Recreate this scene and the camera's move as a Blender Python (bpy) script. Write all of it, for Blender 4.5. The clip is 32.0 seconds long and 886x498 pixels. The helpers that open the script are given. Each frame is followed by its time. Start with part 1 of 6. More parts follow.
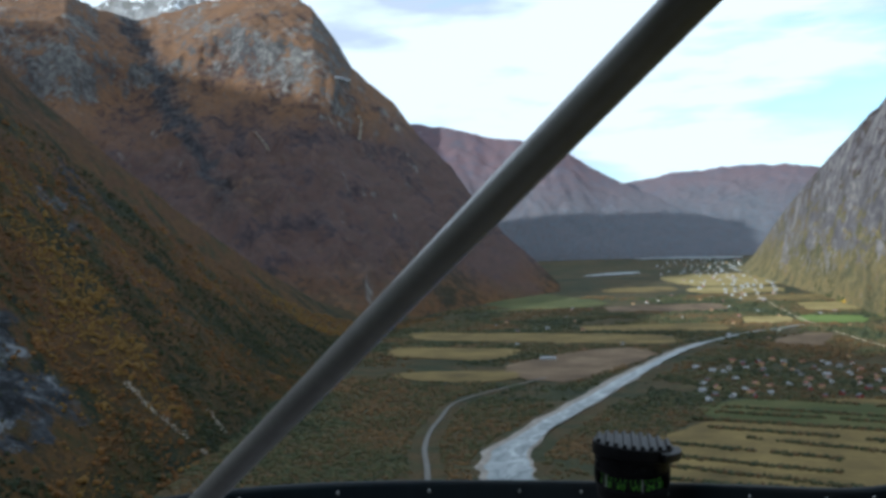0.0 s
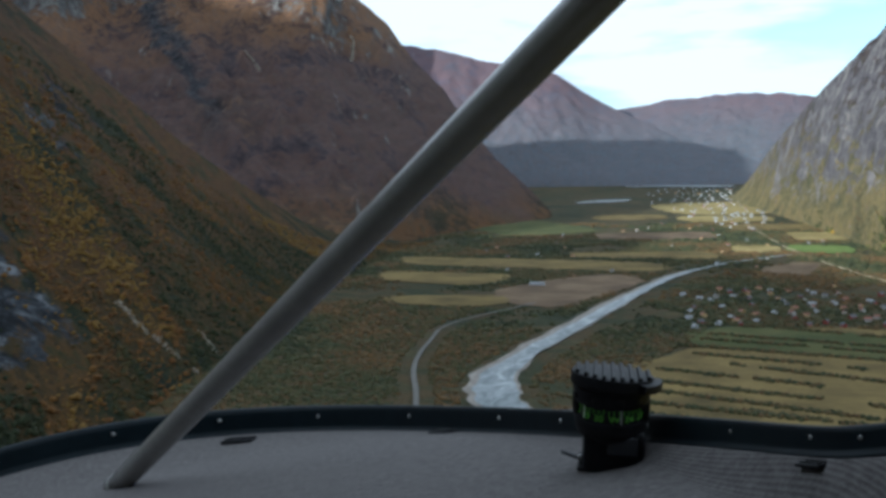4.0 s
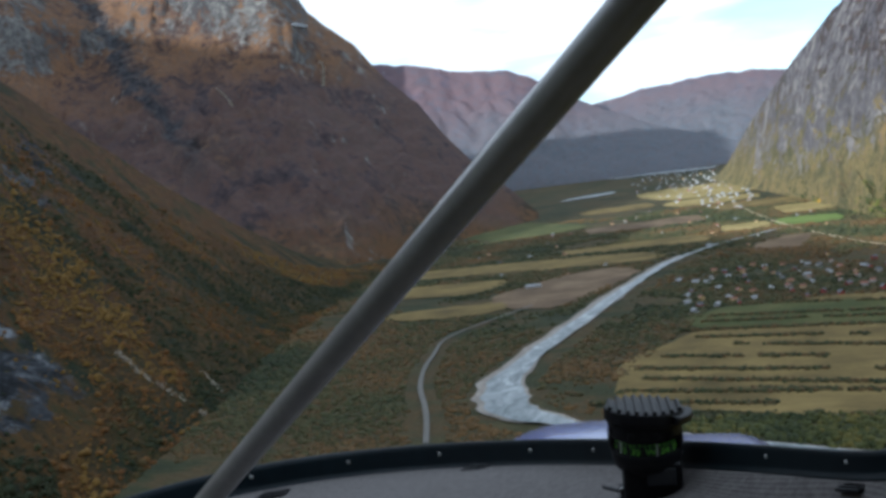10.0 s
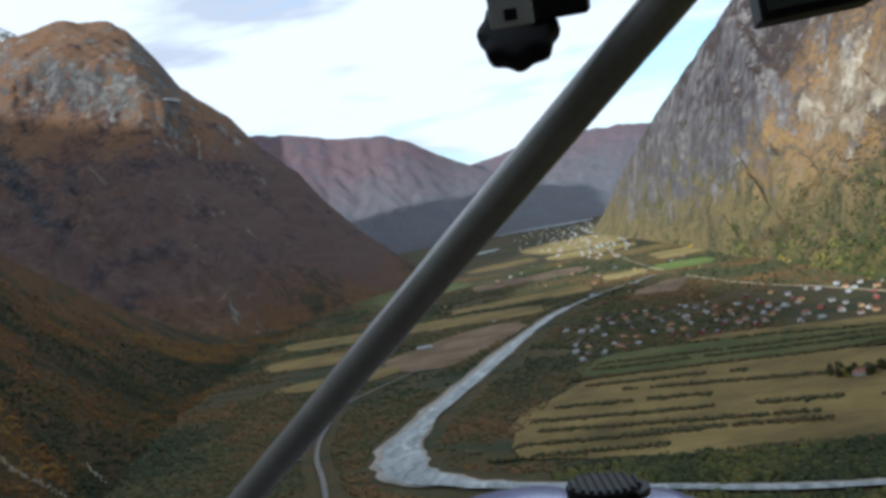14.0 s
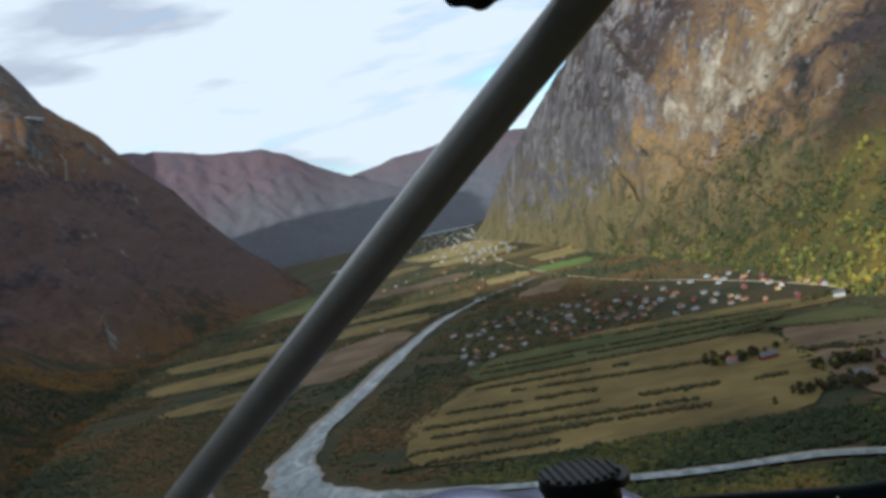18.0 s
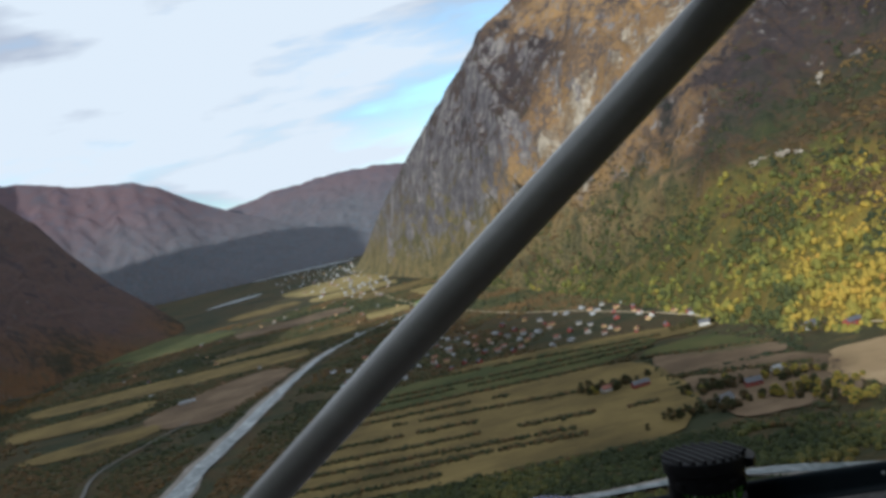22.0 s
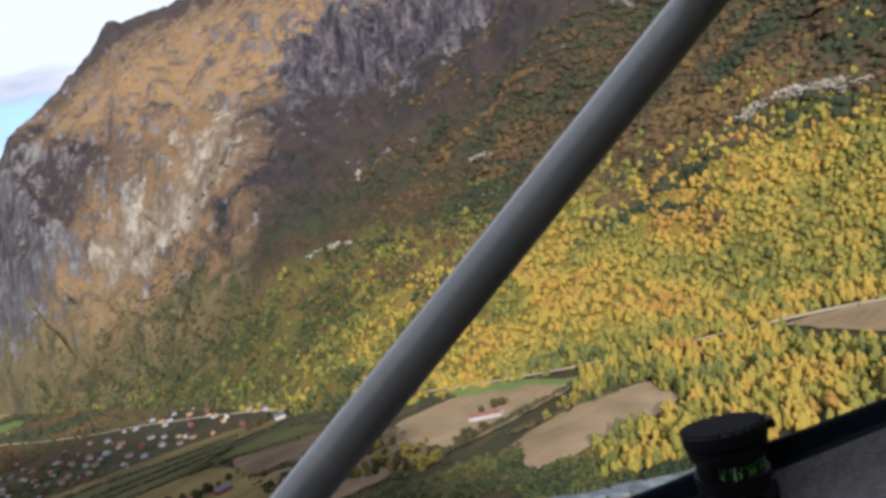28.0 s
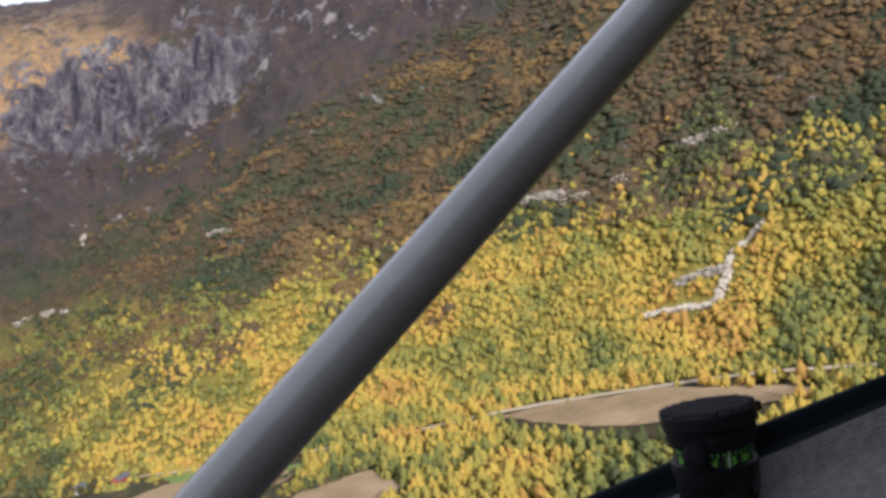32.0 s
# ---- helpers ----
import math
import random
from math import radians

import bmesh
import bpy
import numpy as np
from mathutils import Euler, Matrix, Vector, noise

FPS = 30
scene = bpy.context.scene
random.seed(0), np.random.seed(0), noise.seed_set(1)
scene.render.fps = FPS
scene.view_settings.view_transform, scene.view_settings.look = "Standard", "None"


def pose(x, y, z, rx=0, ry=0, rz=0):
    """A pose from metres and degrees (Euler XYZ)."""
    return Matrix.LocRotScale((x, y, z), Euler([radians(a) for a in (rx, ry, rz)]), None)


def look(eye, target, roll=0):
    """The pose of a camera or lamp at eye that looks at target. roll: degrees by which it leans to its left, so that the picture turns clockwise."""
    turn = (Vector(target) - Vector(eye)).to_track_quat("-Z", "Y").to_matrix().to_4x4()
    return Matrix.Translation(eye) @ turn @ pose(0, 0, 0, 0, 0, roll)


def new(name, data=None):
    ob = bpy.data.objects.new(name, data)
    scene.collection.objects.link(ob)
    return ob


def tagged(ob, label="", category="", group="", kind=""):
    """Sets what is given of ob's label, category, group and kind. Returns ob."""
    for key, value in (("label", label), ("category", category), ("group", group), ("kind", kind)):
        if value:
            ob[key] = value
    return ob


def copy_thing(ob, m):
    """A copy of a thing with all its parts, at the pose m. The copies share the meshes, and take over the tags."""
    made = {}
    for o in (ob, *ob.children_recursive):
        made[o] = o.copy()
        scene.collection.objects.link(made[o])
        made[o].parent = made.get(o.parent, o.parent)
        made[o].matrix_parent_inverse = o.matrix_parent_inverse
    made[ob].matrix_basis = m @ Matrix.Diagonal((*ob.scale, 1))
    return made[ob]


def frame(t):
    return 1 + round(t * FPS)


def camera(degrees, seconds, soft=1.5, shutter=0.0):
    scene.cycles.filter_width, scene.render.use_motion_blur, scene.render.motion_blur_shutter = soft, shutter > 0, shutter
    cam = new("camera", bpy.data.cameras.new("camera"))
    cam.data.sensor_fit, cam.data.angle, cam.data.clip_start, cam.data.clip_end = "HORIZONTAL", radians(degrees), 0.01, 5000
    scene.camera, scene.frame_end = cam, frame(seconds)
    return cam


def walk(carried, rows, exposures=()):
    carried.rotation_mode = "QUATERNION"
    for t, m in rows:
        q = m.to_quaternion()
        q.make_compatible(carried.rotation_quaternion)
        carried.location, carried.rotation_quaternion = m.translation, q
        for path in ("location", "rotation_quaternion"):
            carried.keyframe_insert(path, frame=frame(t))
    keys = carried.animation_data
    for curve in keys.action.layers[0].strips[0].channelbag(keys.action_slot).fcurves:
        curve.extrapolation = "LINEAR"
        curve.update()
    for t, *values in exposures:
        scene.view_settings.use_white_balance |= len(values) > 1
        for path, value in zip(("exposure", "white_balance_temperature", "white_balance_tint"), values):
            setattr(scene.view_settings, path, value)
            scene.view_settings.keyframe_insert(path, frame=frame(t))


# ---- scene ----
EYE = 125.0  # height of the cockpit over the valley floor
cam = camera(52, 32.0, soft=3.6)
# seconds, place in the cockpit, heading, pitch, lean
ROWS = [
    (0, -0.018, 0.036, -0.050, -18.90, -0.42, -1.73), (0.5, -0.016, 0.060, -0.027, -18.45, -0.92, -0.71), (1, 0.010, 0.058, -0.030, -20.18, -0.51, -0.20),
    (1.5, -0.001, 0.077, -0.025, -19.81, -1.16, 0.85), (2, 0.010, 0.075, -0.051, -20.70, -1.48, -0.17), (2.5, 0.013, 0.062, -0.053, -19.68, -3.07, 0.32),
    (3, 0.011, 0.062, -0.062, -19.52, -3.94, -1.31), (3.5, -0.004, 0.076, -0.053, -18.47, -5.23, -0.78), (5.5, -0.031, 0.046, -0.054, -18.76, -4.80, -1.82),
    (6, -0.029, 0.041, -0.056, -19.23, -6.32, -2.97), (6.5, -0.032, 0.049, -0.058, -18.98, -6.01, -3.41), (7, -0.036, 0.063, -0.055, -19.17, -5.55, -3.99),
    (7.5, -0.025, 0.065, -0.050, -18.40, -5.18, -4.57), (8, -0.036, 0.062, -0.059, -19.18, -4.20, -4.73), (8.5, -0.043, 0.060, -0.050, -18.34, -4.76, -5.47),
    (9, -0.050, 0.055, -0.046, -17.71, -5.14, -5.79), (9.5, -0.039, 0.056, -0.015, -17.55, -4.03, -6.37), (10, -0.031, 0.041, -0.009, -17.87, -4.42, -7.35),
    (10.5, -0.025, 0.079, -0.036, -18.54, -4.02, -7.36), (11, -0.029, 0.115, -0.064, -18.26, -5.51, -7.14), (11.5, -0.041, 0.131, -0.077, -16.47, -3.54, -7.03),
    (12, -0.043, 0.139, -0.080, -15.42, -4.66, -6.69), (12.5, -0.044, 0.079, -0.056, -13.01, -3.74, -8.81), (13, -0.055, 0.034, 0.006, -12.43, -1.61, -10.02),
    (13.5, -0.068, 0.017, 0.021, -11.03, -0.78, -10.43), (14, -0.078, 0.004, 0.031, -10.21, -1.56, -10.64), (14.5, -0.119, 0.047, 0.001, -8.42, -2.73, -11.47),
    (15, -0.151, 0.072, -0.028, -6.65, -4.63, -11.31), (15.5, -0.143, 0.124, -0.015, -4.34, -2.85, -12.62), (17.5, -0.144, 0.152, -0.021, -3.93, -1.58, -13.03),
    (18, -0.149, 0.083, 0.010, -2.94, -2.47, -13.07), (18.5, -0.166, 0.034, 0.043, -0.78, -3.22, -12.36), (19, -0.224, 0.098, 0.036, -1.41, -0.25, -11.59),
    (19.5, -0.254, 0.102, 0.027, -1.24, -0.71, -11.65), (20, -0.273, 0.081, 0.024, -1.00, -2.46, -12.17), (20.5, -0.303, 0.071, 0.025, 0.96, -3.48, -12.36),
    (21, -0.330, 0.090, 0.019, 2.14, -3.24, -12.65), (21.5, -0.345, 0.088, 0.007, 3.53, -3.14, -12.82), (22, -0.353, 0.096, 0.016, 4.95, -2.10, -13.19),
    (22.5, -0.375, 0.094, 0.011, 5.85, -3.02, -13.27), (23, -0.396, 0.103, 0.029, 7.17, -1.54, -13.78), (23.5, -0.416, 0.115, 0.041, 7.64, -1.55, -13.76),
    (24, -0.448, 0.154, 0.046, 9.88, -1.18, -13.94), (24.5, -0.487, 0.171, 0.051, 12.59, -0.99, -13.90), (25, -0.517, 0.150, 0.072, 14.41, -2.40, -14.38),
    (25.5, -0.516, 0.208, 0.068, 18.31, -2.41, -16.66), (26, -0.556, 0.226, 0.054, 21.36, -4.64, -18.10), (26.5, -0.609, 0.229, 0.045, 25.15, -5.02, -19.32),
    (28.5, -0.648, 0.338, 0.017, 34.66, -2.86, -15.73), (29, -0.656, 0.355, 0.029, 36.23, -3.11, -12.95), (29.5, -0.693, 0.364, 0.022, 37.99, -0.42, -13.08),
    (30, -0.692, 0.416, -0.000, 38.68, -2.39, -13.68), (30.5, -0.704, 0.427, -0.022, 40.54, -1.01, -13.20), (31, -0.694, 0.448, -0.044, 44.23, -1.88, -13.00),
    (31.5, -0.694, 0.496, -0.041, 46.80, -0.93, -12.42), (32, -0.710, 0.529, -0.046, 49.96, -2.50, -12.40),
]


def view(x, y, z, head, pitch, lean):
    h, p = radians(head), radians(pitch)
    eye = Vector((x, y, z + EYE))
    ahead = Vector((math.sin(h) * math.cos(p), math.cos(h) * math.cos(p), math.sin(p)))
    return look(eye, eye + ahead, lean)


walk(cam, [(row[0], view(*row[1:])) for row in ROWS], exposures=((0.0, 0.40, 5250, 2), (2.0, 0.36, 5250, 2), (6.0, 0.54, 5250, 3), (8.0, 0.60, 5250, 4), (13.0, 0.42, 5450, 5), (19.0, 0.02, 5600, 4), (24.0, -0.02, 5650, 8), (28.0, 0.25, 5650, 14), (32.0, 0.52, 5600, 16)))

# ---- light ----
SUN_AZ, SUN_EL = -147.0, 17.0
world = bpy.data.worlds.new("world")
scene.world = world
world.use_nodes = True


def build_world():
    nt = world.node_tree
    nt.nodes.clear()
    N, L = nt.nodes.new, nt.links.new
    sky = N("ShaderNodeTexSky")
    sky.sky_type = "NISHITA"
    sky.sun_disc = False
    sky.sun_elevation = radians(SUN_EL)
    sky.sun_rotation = radians(SUN_AZ)
    sky.altitude = 200
    gain = N("ShaderNodeMix")
    gain.data_type, gain.blend_type = "RGBA", "MULTIPLY"
    gain.inputs[0].default_value = 1.0
    gain.inputs[7].default_value = (0.19, 0.235, 0.25, 1)
    L(sky.outputs[0], gain.inputs[6])
    tc = N("ShaderNodeTexCoord")
    sep = N("ShaderNodeSeparateXYZ")
    L(tc.outputs["Generated"], sep.inputs[0])
    # clouds lie in flat banks: stretch the noise with the direction's height
    h = N("ShaderNodeMath"); h.operation = "MAXIMUM"; h.inputs[1].default_value = 0.03
    L(sep.outputs[2], h.inputs[0])
    off = N("ShaderNodeMath"); off.operation = "ADD"; off.inputs[1].default_value = 0.16
    L(h.outputs[0], off.inputs[0])
    round_ = N("ShaderNodeMath"); round_.operation = "ARCTAN2"
    L(sep.outputs[0], round_.inputs[0]); L(sep.outputs[1], round_.inputs[1])
    co = N("ShaderNodeCombineXYZ")
    L(round_.outputs[0], co.inputs[0]); L(off.outputs[0], co.inputs[1])
    mp = N("ShaderNodeMapping")
    mp.inputs["Scale"].default_value = (1.5, 7.0, 1)
    mp.inputs["Location"].default_value = (0.4, 0.75, 0)
    L(co.outputs[0], mp.inputs[0])
    n1 = N("ShaderNodeTexNoise")
    n1.inputs["Scale"].default_value = 1.15
    n1.inputs["Detail"].default_value = 7
    n1.inputs["Roughness"].default_value = 0.55
    L(mp.outputs[0], n1.inputs[0])
    cover = N("ShaderNodeValToRGB")
    cover.color_ramp.elements[0].position, cover.color_ramp.elements[1].position = 0.30, 0.44
    low = N("ShaderNodeMapRange")
    low.inputs["From Min"].default_value, low.inputs["From Max"].default_value = 0.06, 0.24
    low.inputs["To Min"].default_value, low.inputs["To Max"].default_value = -0.13, 0.04
    L(sep.outputs[2], low.inputs["Value"])
    thin = N("ShaderNodeMath"); thin.operation = "ADD"
    L(n1.outputs[0], thin.inputs[0]); L(low.outputs[0], thin.inputs[1])
    L(thin.outputs[0], cover.inputs[0])
    n2 = N("ShaderNodeTexNoise")
    n2.inputs["Scale"].default_value = 2.3
    n2.inputs["Detail"].default_value = 6
    L(mp.outputs[0], n2.inputs[0])
    tone = N("ShaderNodeValToRGB")
    tone.color_ramp.elements[0].position, tone.color_ramp.elements[0].color = 0.36, (0.66, 0.67, 0.73, 1)
    tone.color_ramp.elements[1].position, tone.color_ramp.elements[1].color = 0.47, (1.0, 1.01, 1.02, 1)
    dull = N("ShaderNodeMath"); dull.operation = "ADD"
    half = N("ShaderNodeMath"); half.operation = "MULTIPLY"; half.inputs[1].default_value = 0.6
    L(low.outputs[0], half.inputs[0])
    L(n2.outputs[0], dull.inputs[0]); L(half.outputs[0], dull.inputs[1])
    L(dull.outputs[0], tone.inputs[0])
    mix = N("ShaderNodeMix")
    mix.data_type = "RGBA"
    L(cover.outputs[0], mix.inputs[0])
    L(gain.outputs[2], mix.inputs[6])
    L(tone.outputs[0], mix.inputs[7])
    bg = N("ShaderNodeBackground")
    bg.inputs[1].default_value = 0.84
    L(mix.outputs[2], bg.inputs[0])
    out = N("ShaderNodeOutputWorld")
    L(bg.outputs[0], out.inputs[0])


build_world()
sun = new("sun", bpy.data.lights.new("sun", "SUN"))
sun.data.energy, sun.data.angle, sun.data.color = 5.0, radians(1.0), (1.0, 0.92, 0.80)
sa, se = radians(SUN_AZ), radians(SUN_EL)
sun.matrix_world = look((0, 0, 900), Vector((0, 0, 900)) - Vector((math.sin(sa) * math.cos(se), math.cos(sa) * math.cos(se), math.sin(se))))


# ---- materials ----
class Mat:
    """A node material with a few short ways to write it."""

    def __init__(self, name, rough=0.8, metal=0.0, spec=0.5):
        self.m = bpy.data.materials.new(name)
        self.m.use_nodes = True
        self.t = self.m.node_tree
        self.b = self.t.nodes["Principled BSDF"]
        self.b.inputs["Roughness"].default_value = rough
        self.b.inputs["Metallic"].default_value = metal
        self.b.inputs["Specular IOR Level"].default_value = spec

    def n(self, kind, **inputs):
        node = self.t.nodes.new("ShaderNode" + kind)
        for key, value in inputs.items():
            key = key.replace("_", " ")
            self.put(node.inputs[key], value)
        return node

    def put(self, socket, value):
        if isinstance(value, bpy.types.NodeSocket):
            self.t.links.new(value, socket)
        else:
            socket.default_value = value

    def at(self, scale=(1, 1, 1), space="Object"):
        tc = self.n("TexCoord")
        mp = self.n("Mapping", Vector=tc.outputs[space], Scale=scale)
        return mp.outputs[0]

    def noise(self, where, scale, detail=4.0, rough=0.55, warp=0.0):
        return self.n("TexNoise", Vector=where, Scale=scale, Detail=detail, Roughness=rough, Distortion=warp).outputs[0]

    def ramp(self, value, *stops):
        r = self.n("ValToRGB", Fac=value)
        els = r.color_ramp.elements
        while len(els) < len(stops):
            els.new(0.5)
        for el, (p, col) in zip(els, stops):
            el.position = p
            el.color = (*col, 1) if not isinstance(col, (int, float)) else (col, col, col, 1)
        return r.outputs[0]

    def mix(self, fac, a, b, how="MIX"):
        x = self.n("Mix")
        x.data_type, x.blend_type = "RGBA", how
        self.put(x.inputs[0], fac)
        self.put(x.inputs[6], a if isinstance(a, bpy.types.NodeSocket) else (*a, 1))
        self.put(x.inputs[7], b if isinstance(b, bpy.types.NodeSocket) else (*b, 1))
        return x.outputs[2]

    def math(self, how, a, b=0.0):
        x = self.n("Math")
        x.operation = how
        self.put(x.inputs[0], a)
        self.put(x.inputs[1], b)
        return x.outputs[0]

    def bump(self, height, strength=0.5, dist=0.1):
        self.put(self.b.inputs["Normal"], self.n("Bump", Height=height, Strength=strength, Distance=dist).outputs[0])

    def done(self, colour):
        self.put(self.b.inputs["Base Color"], colour if isinstance(colour, bpy.types.NodeSocket) else (*colour, 1))
        return self.m


def speckled(name, a, b, scale, rough=0.8, metal=0.0, bump=0.0, dist=0.001, spec=0.5):
    m = Mat(name, rough, metal, spec)
    p = m.at()
    f = m.noise(p, scale, 5)
    g = m.noise(p, scale * 0.13, 3)
    col = m.mix(m.ramp(f, (0.3, 0.0), (0.7, 1.0)), a, b)
    dark = tuple(c * 0.8 for c in a)
    col = m.mix(m.ramp(g, (0.45, 0.0), (0.75, 0.6)), col, dark)
    if bump:
        m.bump(f, bump, dist)
    return m.done(col)


def slope_material(name, forest, heath, rock, tree_line, soft, rock_amount=0.5, streak=(0.013, 0.013, 0.006), snow=None):
    """Woods below, heath above, bare rock where it is steep and in streaks that run down the slope."""
    m = Mat(name, 0.9, 0, 0.2)
    p = m.at()
    z = m.n("SeparateXYZ", Vector=p).outputs[2]
    spots = m.n("TexVoronoi", Vector=p, Scale=0.11).outputs["Color"]
    tint = m.n("SeparateColor", Color=spots).outputs[0]
    patches = m.noise(p, 0.012, 5, 0.6)
    kind = m.math("ADD", m.math("MULTIPLY", tint, 0.55), m.math("MULTIPLY", patches, 0.75))
    k = len(forest)
    woods = m.ramp(kind, *[(0.3 + 0.6 * i / (k - 1), c) for i, c in enumerate(forest)])
    fine = m.noise(p, 0.25, 4, 0.65)
    woods = m.mix(0.45, m.mix(m.ramp(fine, (0.35, 0.7), (0.62, 0.0)), woods, (0.02, 0.022, 0.012)), (0.04, 0.035, 0.015))
    h1 = m.noise(p, 0.006, 8, 0.62)
    h2 = m.noise(p, 0.03, 8, 0.65)
    heathc = m.ramp(m.math("ADD", m.math("MULTIPLY", h1, 0.6), m.math("MULTIPLY", h2, 0.4)), (0.36, heath[0]), (0.5, heath[1]), (0.64, heath[2]))
    line = m.math("ADD", z, m.math("MULTIPLY", m.math("SUBTRACT", h1, 0.5), soft * 3.0))
    up = m.ramp(m.math("DIVIDE", m.math("SUBTRACT", line, tree_line - soft), 2 * soft), (0.0, 0.0), (1.0, 1.0))
    col = m.mix(up, woods, heathc)
    streaks = m.noise(m.at(streak), 1.0, 9, 0.68, 0.4)
    grain = m.noise(p, 0.08, 8, 0.7)
    rockc = m.ramp(m.math("ADD", m.math("MULTIPLY", streaks, 0.5), m.math("MULTIPLY", grain, 0.5)), (0.38, rock[0]), (0.5, rock[1]), (0.62, rock[2]))
    nz = m.n("SeparateXYZ", Vector=m.n("NewGeometry").outputs["Normal"]).outputs[2]
    steep = m.math("SUBTRACT", 1.0, nz)
    amount = m.math("ADD", m.math("ADD", steep, m.math("MULTIPLY", m.math("SUBTRACT", streaks, 0.5), 1.5)), m.math("MULTIPLY", m.math("SUBTRACT", up, 1.0), 0.35))
    bare = m.ramp(amount, (1.0 - rock_amount - 0.08, 0.0), (1.0 - rock_amount + 0.08, 1.0))
    col = m.mix(bare, col, rockc)
    if snow is not None:
        lie = m.math("ADD", m.math("DIVIDE", m.math("SUBTRACT", z, snow), 200.0), m.math("MULTIPLY", m.math("SUBTRACT", h2, 0.55), 3.0))
        col = m.mix(m.ramp(lie, (0.45, 0.0), (0.55, 1.0)), col, (0.66, 0.68, 0.72))
    rough_h = m.math("ADD", m.math("MULTIPLY", grain, 1.0), m.math("MULTIPLY", streaks, 1.5))
    m.bump(rough_h, 0.8, 6.0)
    return m.done(col)


RUST = (0.125, 0.06, 0.030)


def cliff_material():
    """Yellow woods at the foot, rust scrub and heath above with shade in their colour, grey columns of rock, a pale
    cracked face and orange ledges.
    """
    m = Mat("cliff_side", 0.9, 0, 0.2)
    p = m.at()
    sep = m.n("SeparateXYZ", Vector=p)
    x, y, z = sep.outputs[0], sep.outputs[1], sep.outputs[2]
    bearing = m.math("MULTIPLY", m.math("ARCTAN2", x, y), 57.2958)
    away = m.math("SQRT", m.math("ADD", m.math("MULTIPLY", x, x), m.math("MULTIPLY", y, y)))
    slope = m.math("MULTIPLY", m.math("ARCTAN2", m.math("SUBTRACT", z, EYE), away), 57.2958)
    n1 = m.noise(p, 0.006, 7, 0.62)
    n2 = m.noise(p, 0.022, 9, 0.70, 0.5)
    n3 = m.noise(p, 0.14, 6, 0.7)
    wob = m.math("MULTIPLY", m.math("SUBTRACT", n1, 0.5), 14.0)
    bw, sw = m.math("ADD", bearing, wob), m.math("ADD", slope, m.math("MULTIPLY", m.math("SUBTRACT", n2, 0.5), 9.0))

    def blob(cb, wb, cs, ws, tilt=0.0):
        """A soft patch round a bearing and an angle of rise."""
        db = m.math("DIVIDE", m.math("SUBTRACT", bw, cb), wb)
        ds = m.math("DIVIDE", m.math("SUBTRACT", m.math("SUBTRACT", sw, cs), m.math("MULTIPLY", m.math("SUBTRACT", bw, cb), tilt)), ws)
        d = m.math("ADD", m.math("MULTIPLY", db, db), m.math("MULTIPLY", ds, ds))
        return m.ramp(d, (0.35, 1.0), (1.0, 0.0))

    blend = m.math("ADD", m.math("MULTIPLY", n2, 0.6), m.math("MULTIPLY", n3, 0.4))
    woods = m.ramp(blend, (0.36, (0.105, 0.108, 0.024)), (0.46, (0.17, 0.150, 0.030)), (0.54, (0.25, 0.190, 0.034)), (0.64, (0.27, 0.165, 0.034)))
    # heath kept dark in its colour to stand for shade on the upper slope
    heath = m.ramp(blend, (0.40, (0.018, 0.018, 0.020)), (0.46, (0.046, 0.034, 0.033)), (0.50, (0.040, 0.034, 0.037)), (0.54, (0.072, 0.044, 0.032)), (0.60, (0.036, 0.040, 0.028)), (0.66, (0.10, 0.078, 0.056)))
    gold = m.ramp(blend, (0.40, (0.082, 0.070, 0.070)), (0.47, (0.190, 0.128, 0.078)), (0.53, (0.330, 0.192, 0.068)), (0.58, (0.195, 0.150, 0.118)), (0.65, (0.400, 0.300, 0.185)))
    grass = m.ramp(blend, (0.40, (0.054, 0.053, 0.030)), (0.48, (0.108, 0.094, 0.043)), (0.55, (0.178, 0.134, 0.058)), (0.62, (0.122, 0.082, 0.042)))
    up = m.ramp(m.math("ADD", m.math("MULTIPLY", sw, 0.1), 0.5), (0.22, 0.0), (0.46, 1.0))
    # scrub darkened likewise, shade included in the tones
    scrub = m.ramp(blend, (0.38, (0.026, 0.034, 0.018)), (0.46, (0.046, 0.048, 0.023)), (0.51, (0.066, 0.048, 0.025)), (0.57, (0.092, 0.058, 0.026)), (0.64, (0.062, 0.060, 0.027)))
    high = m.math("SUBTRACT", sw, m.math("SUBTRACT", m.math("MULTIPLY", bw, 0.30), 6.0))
    # darkens the woods below bearing 34, standing in for shade on the slope foot
    foot_shade = m.ramp(m.math("DIVIDE", bw, 60.0), (0.34, 0.65), (0.56, 0.0))
    woods = m.mix(foot_shade, woods, scrub)
    col = m.mix(up, woods, scrub)
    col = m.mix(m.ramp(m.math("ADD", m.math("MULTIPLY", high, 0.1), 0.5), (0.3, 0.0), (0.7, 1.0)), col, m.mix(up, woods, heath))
    col = m.mix(blob(24, 13, 12.2, 3.2, 0.12), col, gold)
    col = m.mix(blob(8, 13, -2.0, 5.5), col, grass)
    # gold wash brightens this face in the colour, as sun on it would
    col = m.mix(m.math("MULTIPLY", blob(17, 9, 4.0, 5.5, 0.45), 0.75), col, gold)
    streaks = m.noise(m.at((0.020, 0.020, 0.009)), 1.0, 9, 0.70, 0.8)
    grain = m.noise(p, 0.055, 9, 0.74)
    rough_h = m.math("ADD", m.math("MULTIPLY", grain, 0.5), m.math("MULTIPLY", streaks, 0.5))
